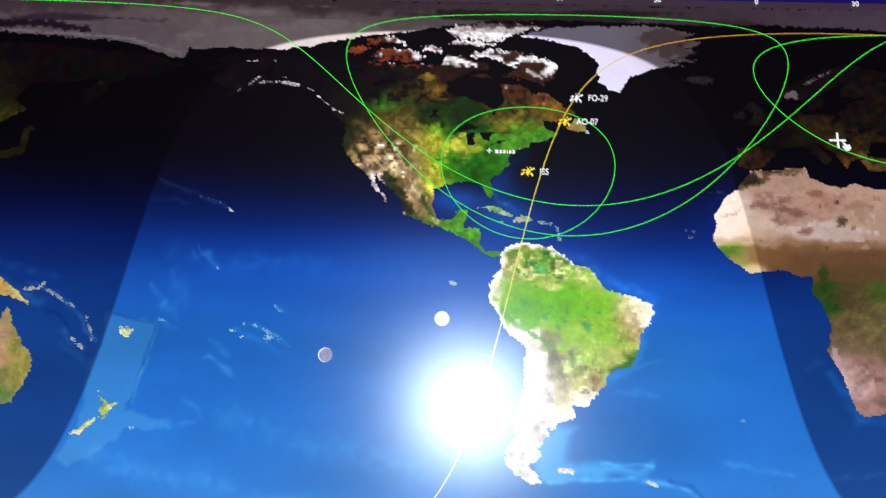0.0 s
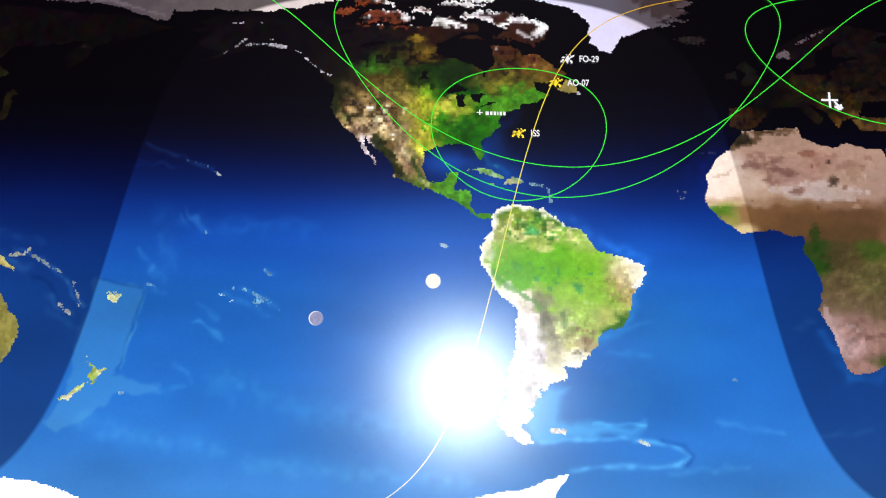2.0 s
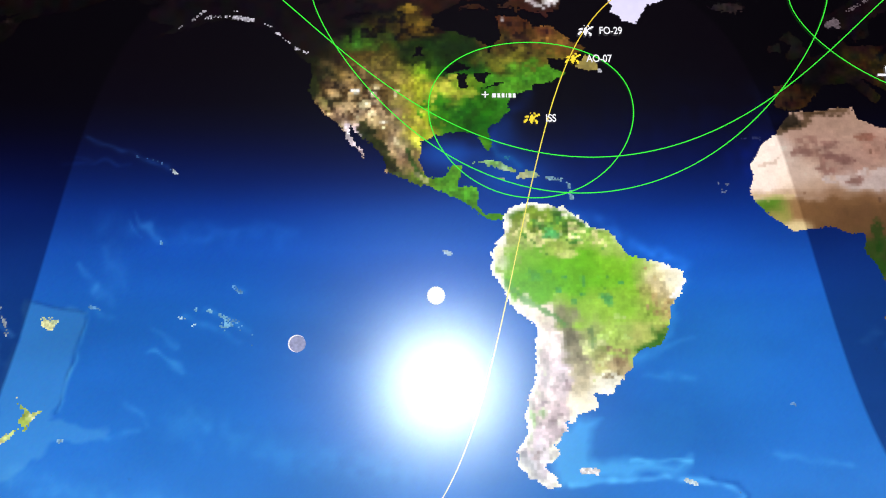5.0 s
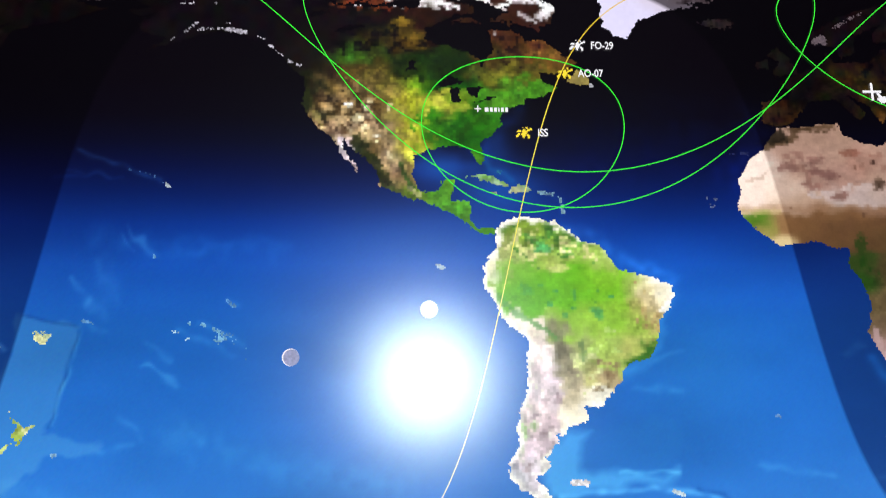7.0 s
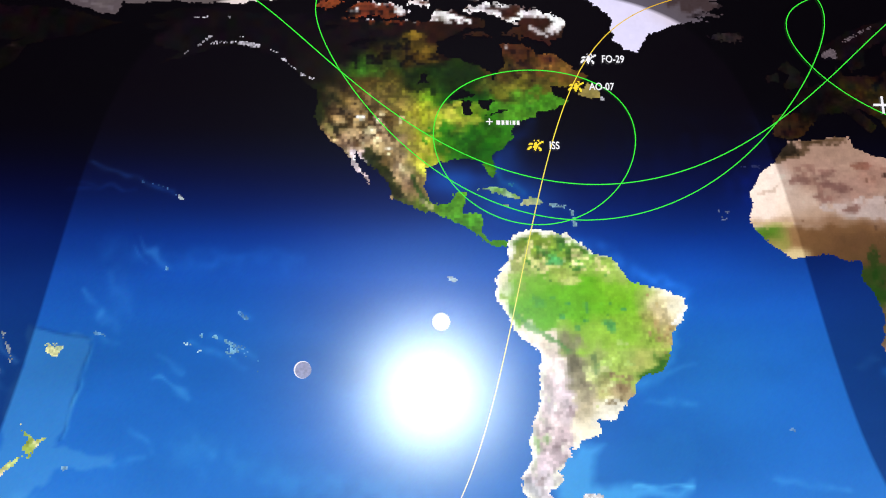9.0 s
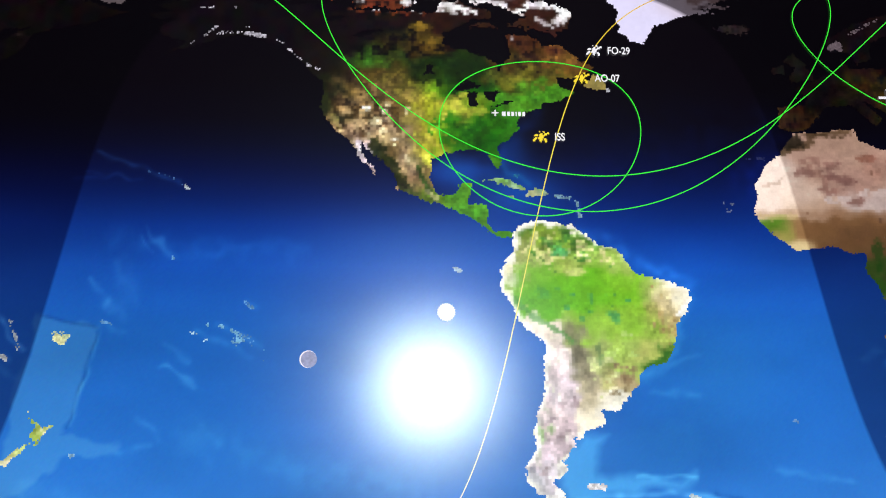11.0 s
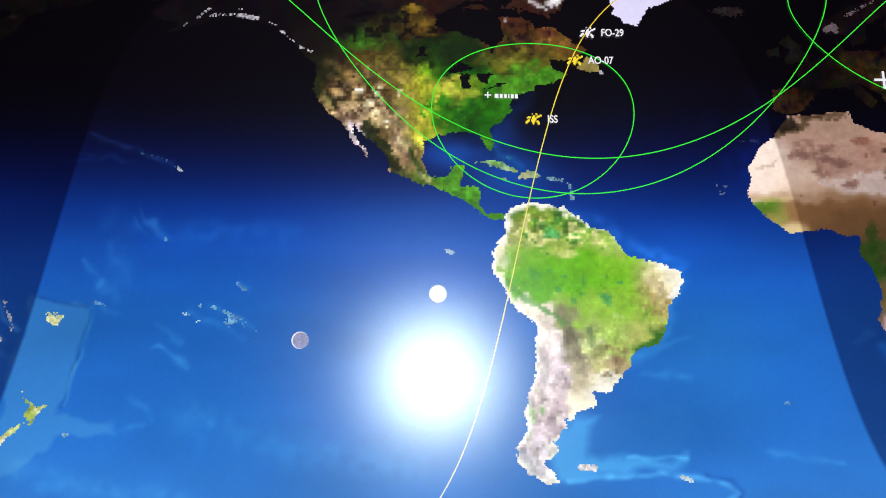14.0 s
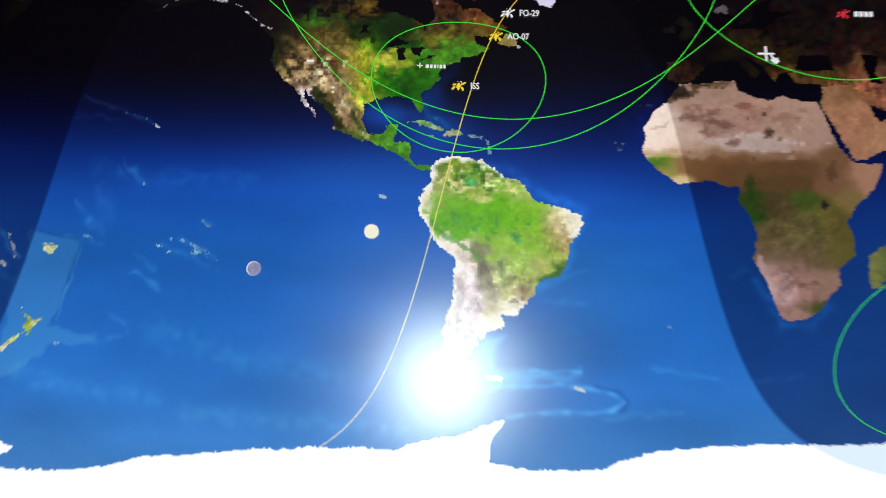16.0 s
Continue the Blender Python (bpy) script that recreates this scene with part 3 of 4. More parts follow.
land("continent", NORTH_COAST + EAST_COAST + WEST_COAST, FAR_WEST + PLAINS + EAST + CANADA + TUNDRA,
     "North and Central America on the map, green in the east and tan in the west", speckle=0.17, fine=1.4, lakes=LAKES,
     patches=[(-116, 41, 8, 7, 0.6, BARK), (-109, 33, 6, 5, 0.45, (76, 56, 32)), (-109, 38, 6, 6, 0.3, CREAM), (-97, 38, 5, 9, 0.4, (176, 172, 62)), (-91, 34, 5, 5, 0.3, FARM), (-82, 36, 8, 5, 0.3, DEEP), (-93, 37, 4, 5, 0.4, WOODS), (-90, 47, 9, 4, 0.45, (14, 28, 10)),
              (-75, 48, 8, 3, 0.35, (104, 110, 34)), (-106, 59, 16, 4, 0.5, BLACK), (-72, 56, 7, 5, 0.42, (30, 16, 14)), (-65, 55, 6, 4, 0.3, (140, 96, 40)), (-118, 66, 20, 4, 0.6, BLACK), (-108, 68, 12, 1.6, 0.5, (104, 46, 24)), (-94, 70, 14, 2.4, 0.66, SNOW), (-72, 61.8, 5, 1.2, 0.3, SNOW)],
     strokes=[("-123.5,49 -122,44 -120.5,39.5 -118.5,36.5", 0.9, 0.75, (34, 26, 14)), ("-121.5,39 -120,36", 0.8, 0.6, (120, 110, 56)), ("-115,48 -112,45 -110,43", 1.2, 0.6, (52, 36, 20)), ("-106.5,41 -106,37 -105.5,35", 0.9, 0.6, (60, 44, 22)),
              ("-111,31.5 -108.4,27.5 -106,24 -104,20.5", 1.9, 0.92, (36, 40, 15)), ("-100.5,25.5 -99,22 -97.5,19.5", 0.8, 0.8, (40, 74, 24)), ("-104.5,19.5 -100,17.5 -96,16", 0.9, 0.7, (70, 88, 34)),
              ("-98,18.8 -96,17.2", 0.6, 0.6, CREAM), ("-115,31.5 -113,28.5 -110,23.5", 0.6, 0.8, LILAC), ("-114.3,31.5 -112,28.8", 0.5, 0.75, LILAC), ("-112,68.8 -104,68.5 -98,69.6", 0.5, 0.85, SNOW), ("-95.5,70.5 -90,69.6 -86,68.5", 0.7, 0.9, SNOW), ("-82,41 -79,38 -84,35", 0.8, 0.6, (26, 74, 10)), ("-92,43.5 -88,40.5 -84,40.5", 1.2, 0.55, STRAW)],
     dabs=[(-113.4, 41.1, 1.0, 0.8, CHALK), (-110.9, 37.2, 1.6, 1.2, CREAM), (-109.2, 34.8, 1.2, 0.9, CREAM), (-107.5, 42, 1.2, 0.8, CREAM), (-106.4, 32.8, 0.8, 0.6, CHALK), (-103, 27.5, 0.9, 1.2, CREAM), (-111.3, 54.3, 2.6, 1.3, (54, 96, 22)), (-100, 64, 2.4, 1.4, (140, 106, 32)), (-97.2, 60, 1.4, 1.2, (128, 98, 30))],
     relief=[(-114, 39, 11, 10, -55, 0.42), (-104, 26, 8, 9, -60, 0.42), (-103, 45, 8, 6, -40, 0.25), (-92, 38, 9, 9, 30, 0.2), (-104, 54, 14, 6, 10, 0.35), (-74, 50, 11, 8, 20, 0.35), (-90, 16, 8, 4, -20, 0.25)])
ARCTIC = [(-116, 72, 12, 3, RUST), (-104, 71, 6, 3, (96, 44, 26)), (-90, 73, 8, 4, (46, 24, 18)), (-75, 69, 9, 3, (52, 28, 20)), (-80, 79, 20, 4, (120, 108, 112))]
for coast in ("-65,62 -72,64 -78,65 -73,67.5 -80,70 -88,72 -80,73.7 -73,72.5 -67,71.5 -62,69.8 -60.8,67", "-117,69.5 -105,68.7 -101,70 -105,73 -115,73.3", "-125,72 -122,71 -118,73 -122,74.5",
              "-95,74.7 -80,74.7 -80,76 -92,76.5", "-90,76.7 -80,76.7 -76,78.5 -65,82 -75,83 -90,82 -95,80", "-87,64 -80,63.5 -83,66", "-119,75 -106,75 -110,77.5 -118,77", "-101,72.5 -96,72 -97,74 -102,74"):
    land("island", ring(coast), ARCTIC, "snowy Canadian arctic island on the map", speckle=0.14, fine=0.9, stretch=1.8, rough=1.1, lift=0.00045,
         patches=[(-112, 72, 20, 3, 0.4, (34, 18, 16)), (-85, 76, 60, 8, 0.45, (22, 12, 16)), (-90, 73, 34, 5, 0.62, SNOW), (-88, 78, 50, 4, 0.85, SNOW)],
         strokes=[("-124,73 -116,72.6 -107,71.4", 1.2, 0.75, (128, 58, 34)), ("-104,71 -100,72.5 -96,72.5", 1.0, 0.95, SNOW), ("-92,71.5 -88,70 -86,69.5", 0.9, 0.95, SNOW), ("-80,68.5 -74,68", 0.8, 0.9, SNOW), ("-72,71 -65,70.5 -62,68.5 -65,66.5", 1.3, 0.95, SNOW), ("-112,78 -104,77.8", 0.9, 0.95, SNOW), ("-82,79 -76,78.6", 1.0, 0.95, SNOW), ("-70,66.5 -66,64.5", 0.7, 0.7, SNOW)],
         dabs=[(-88, 73, 1.4, 1.1, (140, 124, 52))], relief=[(-90, 74, 40, 10, 5, 0.14)])
land("greenland", ring("-73,78.3 -66,77.6 -57,75.5 -52,73 -49.3,71 -49.5,67 -48.5,63.5 -45.5,60.8 -42.8,60.3 -40,65 -31,68.7 -23,69.3 -27,70.2 -19,71.3 -25,72.3 -21,73.4 -18.5,74.3 -23,75.5 -17,77.5 -23,79 -20,80.5 -33,83 -45,82.5 -60,82 -66,80.5"),
     [(-46, 70, 20, 12, (224, 218, 250)), (-30, 76, 12, 8, (206, 188, 196)), (-22, 76, 5, 6, (170, 142, 146))], "white ice sheet of Greenland on the map", speckle=0.012, fine=0.5, stretch=3.0, rough=0.6, material=ICE,
     patches=[(-27, 77, 12, 6, 0.5, (150, 124, 126)), (-22, 73, 6, 5, 0.5, (90, 74, 80))])
land("island", ring("-59,47.7 -53,46.7 -53,49 -56,51.5"), [(-56, 48, 8, 4, (148, 130, 70))], "tan island of Newfoundland on the map")

SOUTH_EAST = ring("-77.5,8.5 -75.5,10.7 -72,12 -68,11.5 -63,10.6 -60,8.5 -57,6 -52,5 -50,1 -48,-1 -44,-2.5 -40,-3 -37,-4.8 -35.2,-5.5 -34.8,-8 -37,-11.5 -39,-14 -39,-17.5 -40.5,-21 -42,-23"
                  " -46,-24 -48.5,-26 -48.7,-28.5 -52,-32.5 -54,-34.7 -58,-34.3 -57,-36.5 -58,-38.3 -62,-39 -62.5,-41 -65,-41 -64,-42.8 -66,-45 -67.5,-46 -66,-48 -69,-50.5 -68.3,-52.5 -65.5,-54.8 -69,-55.3")
SOUTH_WEST = ring("-73,-53 -75.5,-50 -75.5,-47 -73,-43 -73.5,-38 -71.7,-33 -71.3,-30 -70.5,-24 -70.3,-18.3 -76,-14 -79,-8 -81.2,-5 -80,-2.5 -80.5,0.5 -78.5,2.5 -77.3,5")


def bright_shore(lon, lat):
    """Where the South American shore is pale: the north, the north-east horn, the west and Patagonia."""
    w = 0.35 * np.clip((lat - 0) / 3, 0, 1) * (lon > -76) + 0.6 * np.clip((lat - 3) / 3, 0, 1) * (lon > -64) + (lon < -66) * 1.0 + np.clip((lon + 45) / 4, 0, 1) * (lat > -12) + np.clip((-30 - lat) / 3, 0, 1) * 0.45
    return np.clip(w, 0, 1)


AMAZON = [(-62, -5, 12, 4, JUNGLE), (-55, -7, 8, 4, JUNGLE), (-69, -7, 6, 3.5, (100, 172, 46)), (-73, -2, 5, 4, (122, 182, 56)), (-51, -4, 5, 3, LIME), (-67, 6, 6, 3, (142, 176, 64)), (-72, 8, 4, 4, (112, 136, 46)),
          (-63, 2, 6, 3, (176, 196, 96)), (-60, 5, 5, 3, MOSS), (-55, 2, 5, 3, (164, 194, 90)), (-75, 4, 3, 4, (168, 178, 106)), (-74, 10, 3, 2, MOSS)]
BRAZIL = [(-50, -12, 6, 5, (138, 192, 54)), (-47, -16, 6, 4, (156, 194, 74)), (-55, -15, 7, 4, (148, 194, 68)), (-52, -20, 6, 4, (162, 192, 90)), (-47, -20, 4, 3, (186, 186, 108)), (-44, -22.5, 3, 1.2, (58, 104, 34)),
          (-41, -9, 4, 4, (222, 204, 152)), (-37.5, -7, 3.5, 3, CHALK), (-45, -6, 3, 3, (150, 188, 76)), (-40.5, -15, 2, 3, (190, 178, 110)), (-44, -11, 2.5, 4, (160, 150, 90))]
ANDES = [(-77.5, -9, 2, 6, CHALK), (-72, -16, 4, 2.6, (248, 232, 216)), (-68, -22, 3, 5, (242, 226, 222)), (-63, -20.5, 2, 4, SMOKE), (-61, -25, 3, 4, ASH), (-58, -22, 3, 3, (176, 188, 116)), (-55, -27, 3, 3, (176, 176, 112)),
         (-52, -28, 3, 3, (190, 172, 130)), (-56, -32, 3, 2.4, CHALK), (-60, -30, 3, 4, (196, 184, 150)), (-66, -29, 3, 5, LILAC), (-60, -36.5, 4, 2.6, (250, 240, 216)), (-79, -1, 2, 3, (240, 232, 200))]
PATAGONIA = [(-70, -34, 3, 5, (218, 200, 200)), (-67, -40, 4, 4, (206, 184, 192)), (-69, -46, 4, 4, (208, 188, 198)), (-70, -51, 4, 4, (200, 192, 200)), (-73, -39, 1.2, 4, (112, 152, 84)), (-73, -51, 2, 4, (186, 188, 196))]
land("continent", SOUTH_EAST + SOUTH_WEST, AMAZON + BRAZIL + ANDES + PATAGONIA,
     "South America on the map, green forest with pale Andes and coasts", rim=((255, 252, 240), bright_shore), rim_width=1.0, speckle=0.07, fine=1.45,
     patches=[(-63, 4, 12, 4.5, 0.5, (226, 224, 150)), (-64, 5, 12, 5, 0.42, (62, 116, 44)), (-60, 7, 6, 3, 0.35, CHALK), (-58, -9, 12, 5, 0.22, TEAL), (-55, -20, 7, 5, 0.25, (176, 204, 112)), (-54, -27, 5, 4, 0.35, (146, 128, 92)), (-57, -27, 5, 5, 0.3, (206, 212, 150)),
              (-42, -12, 4, 7, 0.35, (172, 150, 98)), (-68, -40, 5, 12, 0.34, (170, 148, 154)), (-69, -24, 3, 10, 0.4, CHALK), (-77, -6, 3, 8, 0.4, (148, 184, 84)), (-74, -48, 1.6, 6, 0.4, (130, 130, 140))],
     strokes=[("-77,-8 -73,-12.5 -66,-16 -64,-18", 0.8, 0.7, (86, 150, 70)), ("-47,-24.5 -43.5,-22.6 -41,-21", 0.6, 0.8, (54, 108, 40)), ("-73.3,-37 -72.6,-41", 0.6, 0.8, (110, 156, 84)), ("-58,-19 -57.5,-23", 0.7, 0.6, (96, 128, 80)),
              ("-76.3,7.5 -77,4 -78,1.5", 0.7, 0.8, (246, 246, 226)), ("-75.5,3.5 -73,6 -72,8.5", 0.6, 0.7, (230, 222, 160))],
     dabs=[(-66, 4, 2.2, 1.2, TEAL), (-70.7, -6.5, 2.4, 1.4, (84, 160, 66)), (-53.6, -12, 1.8, 1.4, TEAL), (-62.8, -20.8, 1.7, 2.4, (112, 108, 84)), (-60.5, -28.5, 1.6, 2.4, ASH), (-51.6, -27, 1.8, 1.2, (134, 112, 82)), (-62.6, -1.2, 2.2, 0.9, (208, 214, 130)), (-62.6, 8.8, 1.6, 0.9, CHALK)],
     relief=[(-64, 5, 14, 5, 20, 0.34), (-66, -25, 7, 10, -75, 0.2), (-69, -43, 6, 12, -70, 0.2), (-56, -25, 7, 6, 30, 0.2), (-42, -12, 5, 8, 60, 0.2)])

SAHARA = [(-12, 22, 6, 6, (255, 232, 218)), (-6, 19, 6, 4, (250, 224, 204)), (2, 26, 6, 4, (208, 172, 154)), (8, 22, 6, 3, (204, 166, 150)), (12, 17.5, 6, 2.5, (232, 214, 208)), (4, 30, 8, 3, (216, 180, 160)), (16, 27, 5, 3, (204, 160, 142)),
          (24, 25, 8, 5, (222, 186, 166)), (20, 18.5, 5, 2, (230, 208, 196)), (30, 20, 5, 5, (214, 180, 162)), (22, 30, 8, 2, (222, 184, 164)), (-2, 15.5, 6, 2, (222, 190, 164)), (6, 32, 5, 2, (206, 172, 150))]
SAHEL = [(4, 14.3, 14, 1.0, (178, 140, 108)), (22, 13.8, 9, 1.2, (172, 134, 106)), (10, 12.5, 7, 1.6, (146, 108, 72)), (24, 11, 9, 2.5, (126, 92, 62)), (36, 12, 4, 4, (146, 110, 80)), (-13, 11, 3, 1.8, (84, 124, 34)), (-10, 9, 2, 2, (150, 150, 74)), (-5, 9.5, 6, 2.5, (146, 108, 70)), (10, 8.5, 8, 3, (128, 94, 62)), (-7.5, 6.5, 3, 1.6, (226, 202, 150))]
CONGO = [(12.5, 0.5, 3.2, 2.4, (60, 88, 34)), (13, -5, 3, 2.4, (46, 92, 28)), (19.5, -2.5, 5, 4, (96, 86, 52)), (27, 0, 3.4, 2.4, (84, 108, 42)), (19, 6, 9, 2.6, (112, 86, 54)), (37, 6, 4, 3, (150, 112, 84)), (46, 8, 4, 4, (206, 158, 130)), (40, 1, 3, 3, (156, 136, 84))]
SOUTH_AFRICA = [(19, -10, 6, 4, (122, 108, 72)), (27, -9, 5, 4, (118, 114, 68)), (35, -7, 4, 5, (118, 112, 56)), (36, -14, 4, 3, (118, 116, 56)), (18, -15, 6, 3, (132, 114, 86)), (28, -15, 6, 4, (134, 118, 84)), (15, -22, 3, 4, (224, 190, 188)), (21, -21, 5, 4, (190, 152, 142)),
                (20, -27, 4, 3, (220, 186, 188)), (26, -28, 4, 3, (176, 140, 130)), (31, -24, 3, 3, (186, 152, 134)), (28, -30.5, 3, 1.6, (100, 108, 60)), (21, -33, 4, 1.5, (200, 160, 150))]
BLOTCHES = [(-6.8, 33.4, 3.2, 2.4, (36, 32, 20)), (-10, 30.6, 1.4, 0.9, (96, 76, 50)), (2, 35.3, 6, 0.9, (84, 64, 42)), (-4.3, 25.2, 3.0, 1.5, MAUVE), (2.9, 27, 2.8, 1.2, MAUVE), (4.1, 24.2, 3.4, 1.0, (150, 110, 102)), (7.2, 23.2, 2.2, 1.0, (150, 110, 102)), (8.7, 17.6, 2.2, 1.3, MAUVE), (2.2, 20, 2.2, 1.2, (172, 130, 118)), (13.2, 29, 3.6, 1.3, (170, 116, 98))]
SPOTS = [(18.4, 26.7, 0.8, 0.7, (70, 48, 40)), (19, 20.8, 1.4, 1.7, (74, 56, 42)), (25, 23, 2.4, 2.8, (200, 166, 142)), (22, 19, 1.0, 0.8, (150, 116, 98)), (25, 13.2, 1.4, 0.8, (206, 168, 140)), (14.2, 12.7, 0.7, 0.6, (92, 66, 52)), (13.4, 25.3, 0.8, 0.5, (120, 86, 70)), (-4.1, 14.7, 0.5, 0.4, (150, 112, 86)), (12.5, 4, 1.6, 3, (52, 80, 30)), (33, -1.2, 1.2, 1.4, (26, 26, 44))]
land("continent", ring("-6,35.8 0,36 10,37.3 11,34 15,32.3 20,31 23,32.7 29,31 33.5,31 35,28 37,21 39,16 43,12 51.2,11.8 48,4.5 42,-1.5 39,-6 40.5,-11 40.5,-15.5 35,-20 35.5,-24 32.7,-27 30,-31"
                       " 25.5,-34 20,-34.8 18.2,-33.5 17,-29 14.5,-22.5 12,-17 13.5,-11 12,-5 9,-1 9.5,4 5.5,4.3 1,6 -4,5.2 -7.6,4.4 -13,8.5 -16.7,12.5 -17.4,14.7 -16.2,19 -17,21.3 -13,27.8 -9.7,30"), [
    *SAHARA, *SAHEL, *CONGO, *SOUTH_AFRICA],
     "Africa on the map, sandy Sahara in the north and green middle", speckle=0.03, fine=0.7,
     patches=[(14, 18, 18, 5, 0.45, (240, 222, 216)), (22, 24, 12, 6, 0.4, (190, 148, 130)), (2, 25, 10, 6, 0.4, (178, 138, 124)), (14, -2, 5, 5, 0.3, (44, 84, 26)), (24, -12, 10, 6, 0.3, (140, 124, 88)), (21, -25, 7, 6, 0.35, (220, 190, 190)), (25, -26, 6, 6, 0.3, (152, 116, 110)), (34, 9, 6, 5, 0.4, (112, 84, 58))],
     strokes=[("-9,30.5 -5,32.3 -1,33.5", 0.9, 0.7, (84, 64, 38)), ("0,35.6 9,36.6", 0.6, 0.7, (92, 70, 42)), ("-16,13.5 -8,13.3", 0.9, 0.5, (206, 180, 120)), ("-15,21.5 -11,22 -9.5,23.5", 0.35, 0.6, (196, 168, 150)), ("13.5,-17 14.5,-22 17,-28", 0.8, 0.8, (236, 206, 206)), ("31,-29.5 28,-31.5", 0.9, 0.8, (84, 104, 48))],
     dabs=BLOTCHES + SPOTS,
     relief=[(8, 25, 22, 9, 15, 0.07), (24, -8, 14, 10, 40, 0.2), (22, -26, 8, 7, 60, 0.18)], rough=0.4, warp=0.4)
land("island", ring("49.3,-12 50.4,-15.5 47,-25 44,-25 43.5,-22 44.5,-16"), [(45, -20, 2.5, 8, (150, 160, 90)), (49, -18, 2, 6, (120, 140, 80))], "Madagascar on the map", speckle=0.08)
land("peninsula", ring("35.5,28 34.7,31 36,36 45,37 48.5,30 51,25 56,26 59.5,22.5 55,17.5 45,13 43,13 39,21"), [(47, 23, 9, 8, (206, 152, 116)), (38, 33, 5, 4, (196, 148, 110)), (44, 35, 5, 3, (150, 110, 70)), (52, 20, 5, 4, (214, 170, 124))],
     "sandy Arabian peninsula on the map", speckle=0.08)
EUROPE_NORTH = ring("-9,37 -9,43 -2,43.5 -1,46 -4.5,48.3 2,51 8,54 9,57 11,54 20,54.5 24,58 30,60 22,60 22,63 25,65.5 17,62 17,57 13,55.5 11,59 6,58.5 5,62 14,67.5 25,71 40,68 34,66 40,64.5 45,68 60,69 70,73 95,74")
EUROPE_SOUTH = ring("95,30 62,25 57,27 50,30 48,30 45,37 36,36.2 28,37 26,40 29,41 40,41 38,46 30,46 28,41 23,40 22,37 19,42 13,45.5 18,40 16,38 10,44 3,43 0,39 -2,36.8 -6,36.2")
land("continent", EUROPE_NORTH + EUROPE_SOUTH, [(-5, 40, 4, 3, (56, 40, 20)), (4, 47, 6, 4, (16, 12, 9)), (20, 47, 10, 4, (52, 42, 14)), (14, 62, 7, 4, (18, 12, 16)), (35, 55, 14, 8, (28, 18, 14)),
     (33, 39, 7, 2, (96, 74, 36)), (45, 50, 12, 6, (44, 26, 18)), (55, 33, 8, 5, (170, 112, 80)), (55, 65, 20, 8, (20, 13, 16)), (48, 43, 5, 3, (120, 80, 56)), (12, 44, 4, 3, (26, 20, 14))],
     "dark night-time Europe and western Asia on the map", speckle=0.3, patches=[(22, 46, 12, 4, 0.35, (58, 46, 12)), (30, 54, 16, 8, 0.5, (10, 8, 12)), (-4, 40, 5, 4, 0.4, (30, 22, 12)), (52, 34, 8, 6, 0.4, (120, 70, 52))], lakes=(ring("48,46.5 53,46 52,40 54,37 50,37.5 49,41"),), rough=0.4)
for coast in ("-5,50 1,51 1,53 -2,56 -4,58.5 -6,56 -3,54 -5,52", "-10,52 -6,52.5 -6,55 -9,54.5"):
    land("island", ring(coast), [(-3, 54, 9, 9, (26, 21, 18))], "dark British isle on the map", speckle=0.3)
land("island", ring("-24,65.3 -22,64 -18,63.5 -14,65 -16,66.3 -22,66.2"), [(-19, 64.6, 6, 1, (50, 42, 46)), (-16, 66, 4, 1, (14, 10, 12))], "dim Iceland on the map", speckle=0.3, rough=0.8)
land("continent", ring("-264,72 -240,73 -220,72.5 -200,70.5 -187,70 -180,67.8 -173,66.3 -178,64.5 -183,62.5 -195,60 -197,56 -203,51.5 -204,57 -196,62 -205,60 -220,59 -224,54 -220,50 -232,43 -233,39 -238,39 -240,31 -250,21 -264,16"),
     [(-200, 62, 30, 7, (14, 9, 8)), (-232, 56, 12, 10, (26, 23, 11)), (-229, 49, 7, 5, (70, 68, 26)), (-199.5, 59.5, 2.4, 0.8, (60, 50, 54)), (-220, 70, 30, 3.0, (16, 10, 13))], "dark night-time eastern Asia on the map", speckle=0.25)
land("island", ring("-229,33.5 -225,34 -219,35.5 -218,39 -218,43 -215,43.5 -218,45 -220,43 -221,38 -228,35.5"), [(-221, 39, 9, 9, (34, 30, 12))], "dark Japan on the map", speckle=0.2)
land("continent", ring("-223,-12 -219,-12 -218.5,-17 -215.5,-11 -214,-15 -211,-20 -207,-24.5 -206.5,-29 -210,-37.5 -214,-39 -220,-37.5 -222,-34 -230,-32 -238,-34 -245,-34 -247,-26 -246,-21 -238,-18 -232,-14"),
     [(-209, -25, 3.5, 7, (176, 176, 84)), (-213, -31, 4, 4, (160, 164, 92)), (-221, -26, 8, 8, (236, 190, 154)), (-216, -17, 4, 4, (214, 188, 138)), (-213, -36.5, 5, 2, (110, 150, 84))], "Australia on the map, olive along its east", speckle=0.1, rim=((190, 186, 110), lambda lo, la: np.ones(lo.shape) * 0.5))
land("island", ring("-229,-1 -219,-2.8 -214,-6 -209.5,-10.5 -216,-8 -221,-8 -226,-4"), [(-222, -4, 9, 4, (238, 196, 104)), (-213, -8, 4, 3, (246, 224, 140))], "New Guinea on the map", speckle=0.2)
for coast in ("-187.3,-34.3 -184.5,-37 -181.3,-37.5 -183.2,-39.8 -184.8,-41.6 -185.7,-39.6 -184.9,-38", "-185.8,-40.7 -187.8,-43.4 -190.4,-46.2 -193.3,-46.1 -190,-43.4"):
    land("island", ring(coast), [(-185, -39, 4, 3, (170, 190, 104)), (-190, -44, 4, 3, (190, 200, 128))], "yellow-green New Zealand island on the map", speckle=0.2, rough=0.7, patches=[(-188, -42, 9, 9, 0.45, (240, 238, 200)), (-188, -42, 9, 9, 0.4, (140, 160, 70))])
